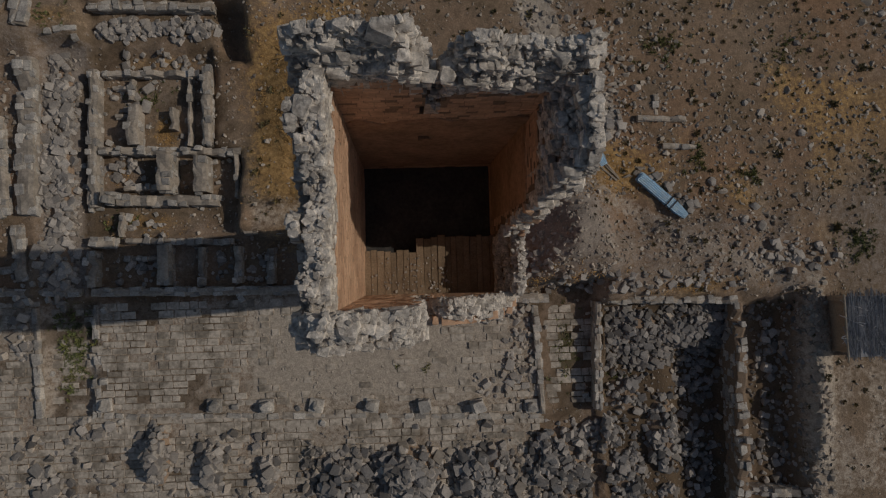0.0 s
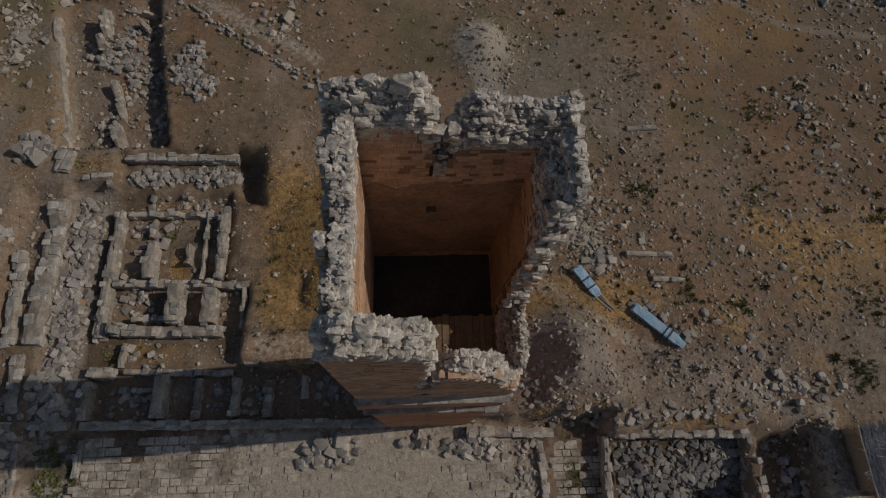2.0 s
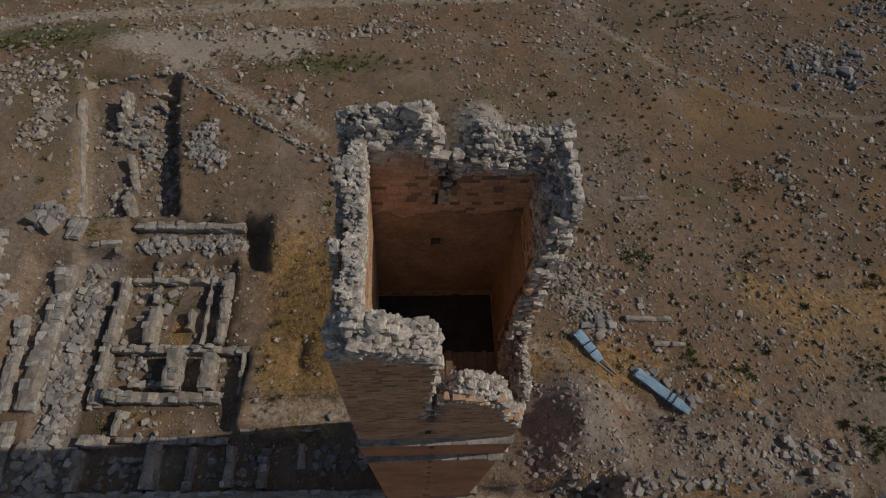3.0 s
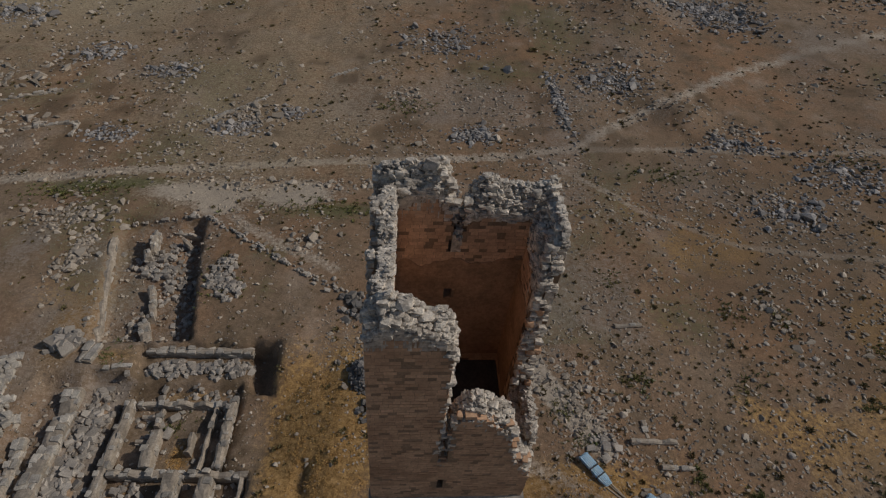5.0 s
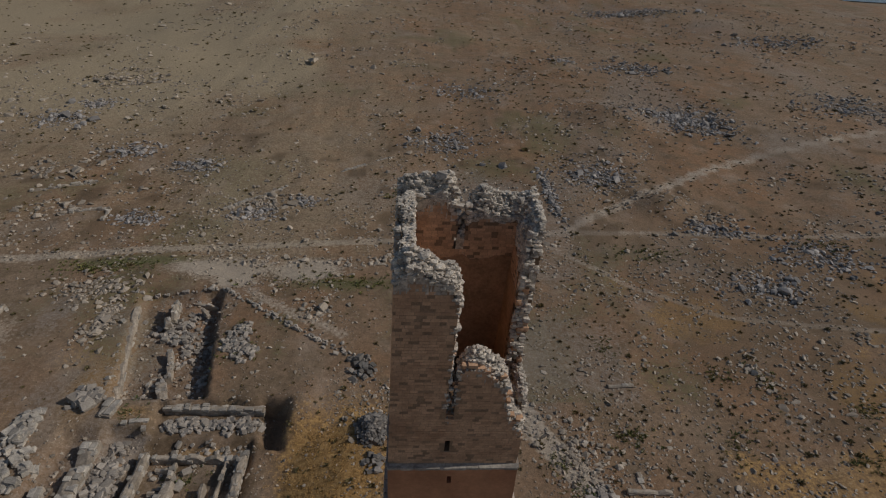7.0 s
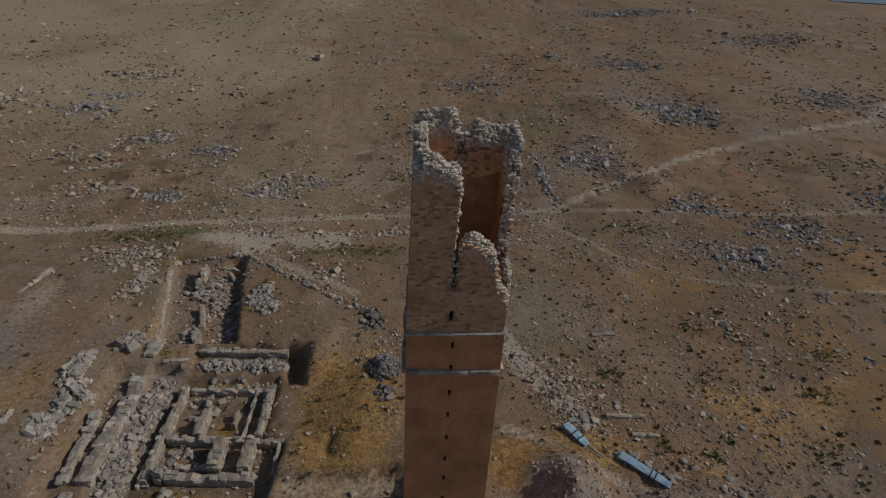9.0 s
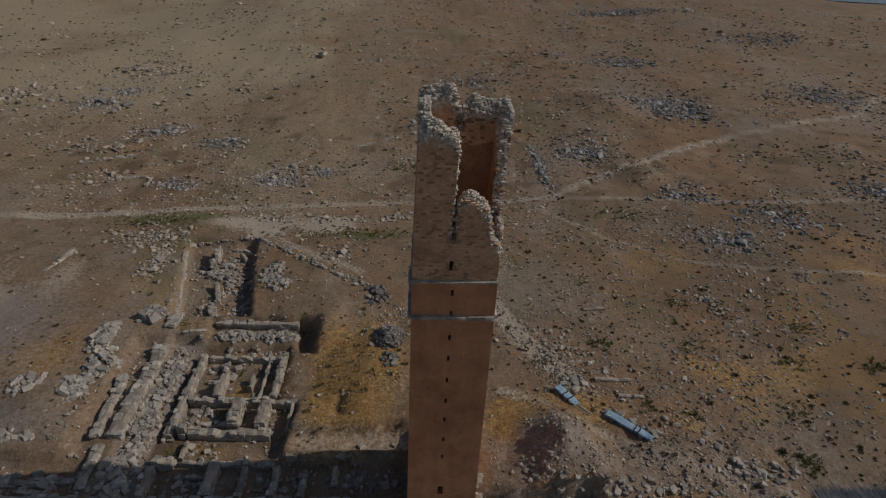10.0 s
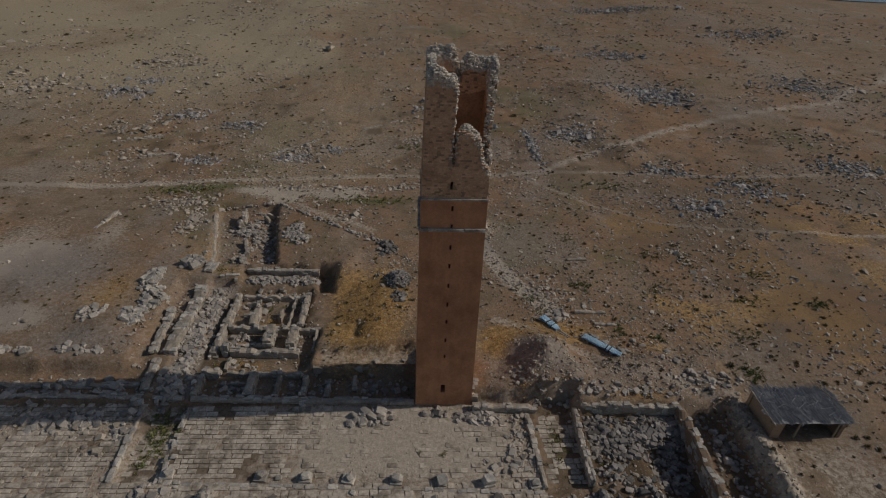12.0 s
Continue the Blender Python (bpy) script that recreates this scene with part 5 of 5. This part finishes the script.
def field_stones():
    x, y, r = sprinkle(84000, 101)
    clump = fbm(x, y, 9, 111, 3) * 0.6 + fbm(x, y, 45, 112, 3) * 0.5
    keep = r.rand(len(x)) < (0.05 + 1.0 * step(0.56, 0.72, clump)) * (1 - 0.55 * step(4, 12, x) * step(50, 36, np.hypot(x, y))) * (1 + 0.5 * step(30, 60, y))
    x, y = x[keep], y[keep]
    d = np.hypot(x, y)
    s = np.exp(r.normal(0, 0.4, len(x))) * (0.125 + 0.0027 * np.minimum(d, 190))
    X, Y, S = [x], [y], [s]
    for cx, cy, rx, ry, n in ((-2.3, 66, 4, 3, 70), (47, 58.5, 3, 2, 40),
                              (-23.7, 60, 5, 3, 110), (-54, 57, 5, 3, 70), (-94, 97, 9, 6, 160), (-5, 44.5, 6, 1.5, 90), (-39, 38, 5, 2.5, 170), (-62, 70, 8, 4, 110), 
                              (34, 24, 1.2, 4, 70), (12.5, 14.5, 2.5, 3, 110), (9.5, 17, 2, 3, 60), (-70, 120, 9, 5, 130), (-34.6, 31.6, 1.1, 3.6, 170), (15, 13, 4, 3, 50), (-12, 33, 3, 2, 60), (-20, 44, 8, 1.5, 70)):
        n = int(n * 1.4)
        X.append(cx + rx * r.normal(0, 0.6, n))
        Y.append(cy + ry * r.normal(0, 0.6, n))
        S.append(np.exp(r.normal(0, 0.4, n)) * (0.22 + 0.0036 * min(math.hypot(cx, cy), 190)))
    x, y, s = np.concatenate(X), np.concatenate(Y), np.concatenate(S)
    keep = allowed(x, y)
    x, y, s = x[keep], y[keep], s[keep]
    z = ground_z(x, y) - 0.22 * s
    size = np.stack([s * r.uniform(0.9, 1.6, len(s)), s, s * r.uniform(0.45, 0.8, len(s))], -1)
    tagged(scatter("field_stones", FEWS, np.stack([x, y, z], -1), size, RUBBLE_I, tilt=0.4, seed=3), "grey and pale stones strewn over the dry field", "stones", kind="stuff")
    P, S = [], []
    for cx, cy, rx, ry, n in HEAPS:
        n = int(n * 2.6)
        hx, hy = cx + rx * r.normal(0, 0.6, n), cy + ry * r.normal(0, 0.6, n)
        hs = np.exp(r.normal(0, 0.45, n)) * (0.19 + 0.0021 * min(math.hypot(cx, cy), 190))
        P.append(np.stack([hx, hy, ground_z(hx, hy) - 0.2 * hs], -1))
        S.append(np.stack([hs * 1.3, hs, hs * r.uniform(0.5, 0.9, n)], -1))
    tagged(scatter("heaped_stones", FEWS, np.concatenate(P), np.concatenate(S), HEAP_I, tilt=0.4, seed=8), "greyish grey stones heaped in patches on the plain", "stones", kind="stuff")
    # pebbles and chips on the dug floors and the near field
    r = np.random.RandomState(202)
    x, y = r.uniform(-33, 34, 9000), r.uniform(-17, 38, 9000)
    keep = (r.rand(9000) < 0.25 + 0.9 * step(0.45, 0.65, fbm(x, y, 5, 121, 3))) & ~((np.abs(x) < 3.6) & (y > -2) & (y < 4.6))
    keep &= ~((x > -23) & (x < 8) & (y > -11) & (y < -1.5) & (r.rand(9000) < 0.75))
    x, y = x[keep], y[keep]
    s = 0.09 * np.exp(r.normal(0, 0.45, len(x)))
    z = ground_z(x, y) - 0.2 * s + np.where((y < -1.6) & (x < 8.2), 0.05, 0)
    tagged(scatter("loose_chips", FEWS, np.stack([x, y, z], -1), np.stack([s * 1.3, s, s * 0.7], -1), RUBBLE_I, tilt=0.4, seed=4), "small stone chips scattered over earth and ruins", "stones", kind="stuff")


def small_lump(seed):
    r = np.random.RandomState(seed)
    p = r.normal(size=(9, 3))
    p /= np.linalg.norm(p, axis=1)[:, None]
    return hull("stone", p * 0.55 + (0, 0, 0.42), RUBBLE_I)


FEWS = [small_lump(300 + k) for k in range(8)]


def tuft(seed, mat, leaves, spread, up, wide):
    """A small plant of thin pointed leaves that rise and bend outwards from its foot."""
    r = np.random.RandomState(seed)
    V, Fc = [], []
    for k in range(leaves):
        a = r.uniform(0, 6.28)
        q = spread * math.sqrt(r.rand())
        bx, by = 0.35 * q * math.cos(a), 0.35 * q * math.sin(a)
        tx, ty, tz = q * math.cos(a) + r.normal(0, 0.06), q * math.sin(a) + r.normal(0, 0.06), up * r.uniform(0.35, 1.0)
        w = wide * r.uniform(0.6, 1.3)
        n = a + 1.57 + r.normal(0, 0.5)
        mx, my, mz = (bx + tx) / 2, (by + ty) / 2, tz * 0.72
        b = len(V)
        V += [(bx, by, 0), (mx + w * math.cos(n), my + w * math.sin(n), mz), (tx, ty, tz), (mx - w * math.cos(n), my - w * math.sin(n), mz + w * 0.3)]
        Fc += [(b, b + 1, b + 2, b + 3)]
    return mesh_from("tuft", V, Fc, mat)


def plants():
    shrubs = [tuft(400 + k, SHRUB, 46, 0.5, 0.42, 0.065) for k in range(6)]
    x, y, r = sprinkle(46000, 141)
    dens = step(0.35, 0.62, fbm(x, y, 12, 151, 3)) * (0.55 + 0.35 * step(-20, 25, x))
    keep = r.rand(len(x)) < (0.07 + 0.38 * dens) * (0.4 + 0.95 * step(25, 90, np.hypot(x, y)))
    x, y = x[keep], y[keep]
    d = np.hypot(x, y)
    s = np.exp(r.normal(0, 0.35, len(x))) * (0.25 + 0.0026 * np.minimum(d, 200))
    z = ground_z(x, y) - 0.03
    tagged(scatter("low_shrubs", shrubs, np.stack([x, y, z], -1), np.stack([s, s, s * 0.8], -1), SHRUB, tilt=0.1, seed=5), "low dark dry shrubs dotted over the field", "shrubs", kind="stuff")
    weeds = [tuft(500 + k, GREEN, 20, 0.5, 0.4, 0.06) for k in range(5)]
    X, Y, S = [], [], []
    r = np.random.RandomState(161)
    for cx, cy, rx, ry, n in ((-25.5, -4.6, 0.9, 2.2, 220), (32.0, 1.3, 1.0, 1.0, 130), (18.3, 16.1, 1.2, 1.0, 90), (20.3, 7.9, 0.6, 0.8, 50), (34.4, 6.7, 1.2, 1.0, 70), (27.5, 15.8, 1.8, 1.4, 70), (10.6, -6.5, 0.8, 2.2, 60), (-2, 63.5, 3, 1.5, 120),
                              (-40, 42.5, 5, 1.2, 160), (-10, 39.5, 6, 1.2, 150), (34, 23, 1.0, 2.2, 90), (47, 13, 1.5, 0.8, 90), (19, 28, 1, 1, 50), (12.5, 10.8, 1.0, 0.5, 50), (-20, 13.8, 1.5, 0.8, 40), (-22.3, 4.2, 1, 0.6, 30), (30, 47, 5, 2, 110), (11, 13.5, 0.8, 1.2, 50), (-2, -6.9, 0.4, 0.4, 8), (0.3, -7.2, 0.4, 0.4, 8), (14, -8, 0.8, 1, 30), (-20, 26, 1.5, 3.5, 60), (60, 52, 4, 1.5, 70), (-26.5, 19, 1.0, 0.8, 30), (42, 19, 1.6, 1.2, 80), (38, 13.5, 1.2, 0.8, 60), (24, 6.4, 0.8, 0.6, 40), (29.5, 24, 1.4, 1.0, 60)):
        X.append(cx + 1.25 * rx * r.normal(0, 0.6, n))
        Y.append(cy + 1.25 * ry * r.normal(0, 0.6, n))
        S.append(np.exp(r.normal(0, 0.4, n)) * (0.31 if cy < 30 else 0.42))
    x, y, s = np.concatenate(X), np.concatenate(Y), np.concatenate(S)
    tagged(scatter("green_weeds", weeds, np.stack([x, y, ground_z(x, y) - 0.02], -1), np.stack([s, s, s], -1), GREEN, tilt=0.1, seed=6), "patches of low green weeds among stones", "weeds", kind="stuff")
    blades = [tuft(600 + k, STRAW, 14, 0.55, 0.14, 0.03) for k in range(5)]
    X, Y = [], []
    for cx, cy, rx, ry, n in ((-7.2, 11, 3.8, 7, 1300), (-10, 15.5, 2.5, 4, 200), (12, 6.6, 4.5, 1.6, 400), (6, 6.5, 1.8, 2.5, 300), (-38, 14, 4, 5, 500), (-18.9, 11, 0.7, 1.2, 60), (20, -1.4, 4, 0.8, 150), (-22, 8, 1.2, 0.8, 50), (-20, 4, 3, 0.7, 80), (10, -0.6, 4, 0.8, 150)):
        X.append(cx + rx * r.normal(0, 0.55, n))
        Y.append(cy + ry * r.normal(0, 0.55, n))
    x, y = np.concatenate(X), np.concatenate(Y)
    keep = ~((np.abs(x) < 3.2) & (y > -1.8) & (y < 4.2)) & ~((x < -13.2) & (x > -16) & (y > 5)) & (y > -2)
    x, y = x[keep], y[keep]
    s = 0.38 * np.exp(r.normal(0, 0.35, len(x)))
    tagged(scatter("dry_grass", blades, np.stack([x, y, ground_z(x, y) - 0.02], -1), np.stack([s, s, s], -1), STRAW, tilt=0.15, seed=7), "tufts of dry orange-brown grass", "grass", kind="stuff")


field_stones()
plants()


def filler(name, kitset, mat, boxes, label, seed):
    """Small broken stone strewn over parts of the plan."""
    r = np.random.RandomState(seed)
    P, S = [], []
    for x0, x1, y0, y1, n, size in boxes:
        x, y = r.uniform(x0, x1, n), r.uniform(y0, y1, n)
        keep = r.rand(n) < 0.3 + step(0.35, 0.6, fbm(x, y, 2.5, seed, 3))
        x, y = x[keep], y[keep]
        s = size * np.minimum(np.exp(r.normal(0, 0.5, len(x))), 1.8)
        P.append(np.stack([x, y, ground_z(x, y) - 0.2 * s], -1))
        S.append(np.stack([s * 1.3, s, s * r.uniform(0.5, 0.9, len(s))], -1))
    tagged(scatter(name, kitset, np.concatenate(P), np.concatenate(S), mat, tilt=0.5, seed=seed), label, "stones", kind="stuff")


filler("dark_rubble", DARKS, BASALT_I, [(13.4, 18.8, -7.5, -3, 480, 0.27), (18.5, 22.6, -7, -3, 260, 0.27), (13.4, 22.6, -18, -7.5, 420, 0.26), (24.2, 27.6, -18, -3, 160, 0.25), (-31, 12, -18, -11, 420, 0.26), (-9, 12, -17.5, -12.5, 420, 0.36)], "dark broken stone strewn over the dug rooms", 171)
filler("pale_rubble", LUMPS, RUBBLE_I, [(13.4, 22.7, -8, -3, 60, 0.27), (13.4, 19.0, -18, -8, 80, 0.27), (-9, 12, -17.5, -12.5, 260, 0.36), (-31, -9, -18, -11, 160, 0.26), (-41, -28.5, -14, -1.5, 150, 0.3), (5.5, 8, -10.5, -2.5, 60, 0.2)], "pale broken stone lying among the dark rubble", 173)
filler("bank_stones", FEWS, RUBBLE_I, [(26.6, 29.4, -18, -1, 420, 0.26), (8.0, 13.5, -0.5, 6.0, 320, 0.2), (4.5, 27, -1.9, 4.0, 520, 0.17), (-27.4, -24.9, -0.8, 16.5, 420, 0.24), (-23.4, -13.5, 3.3, 16.8, 380, 0.16), (-31, -21.5, 20.6, 37, 520, 0.22), (-23.6, -3, -0.5, 3.2, 260, 0.18), (6.6, 8.0, -10.5, -2.6, 90, 0.25), (-45, -28.5, -9, 2.5, 260, 0.22), (-34, -28.5, 3, 17, 240, 0.25), (4.0, 8.0, 15.0, 29, 160, 0.2)], "small grey stones strewn over banks and dug floors", 172)


# ---- far water at the edge of the plain ----
def far_water():
    m = bpy.data.materials.new("far_water")
    m.use_nodes = True
    bs = m.node_tree.nodes["Principled BSDF"]
    bs.inputs["Base Color"].default_value = (0.02, 0.06, 0.13, 1)
    bs.inputs["Roughness"].default_value = 0.25
    n = m.node_tree.nodes.new("ShaderNodeTexNoise")
    n.inputs["Scale"].default_value = 0.4
    b = m.node_tree.nodes.new("ShaderNodeBump")
    b.inputs["Strength"].default_value = 0.3
    m.node_tree.links.new(n.outputs["Fac"], b.inputs["Height"])
    m.node_tree.links.new(b.outputs["Normal"], bs.inputs["Normal"])
    bm = bmesh.new()
    vs = [bm.verts.new(p) for p in ((246, 322, -0.55), (300, 316, -0.55), (420, 312, -0.55), (590, 330, -0.55), (590, 690, -0.55), (260, 690, -0.55))]
    bm.faces.new(vs)
    ob = part("water", bm, m, None)
    tagged(ob, "distant dark blue water beyond the plain", "water", kind="structure")


far_water()
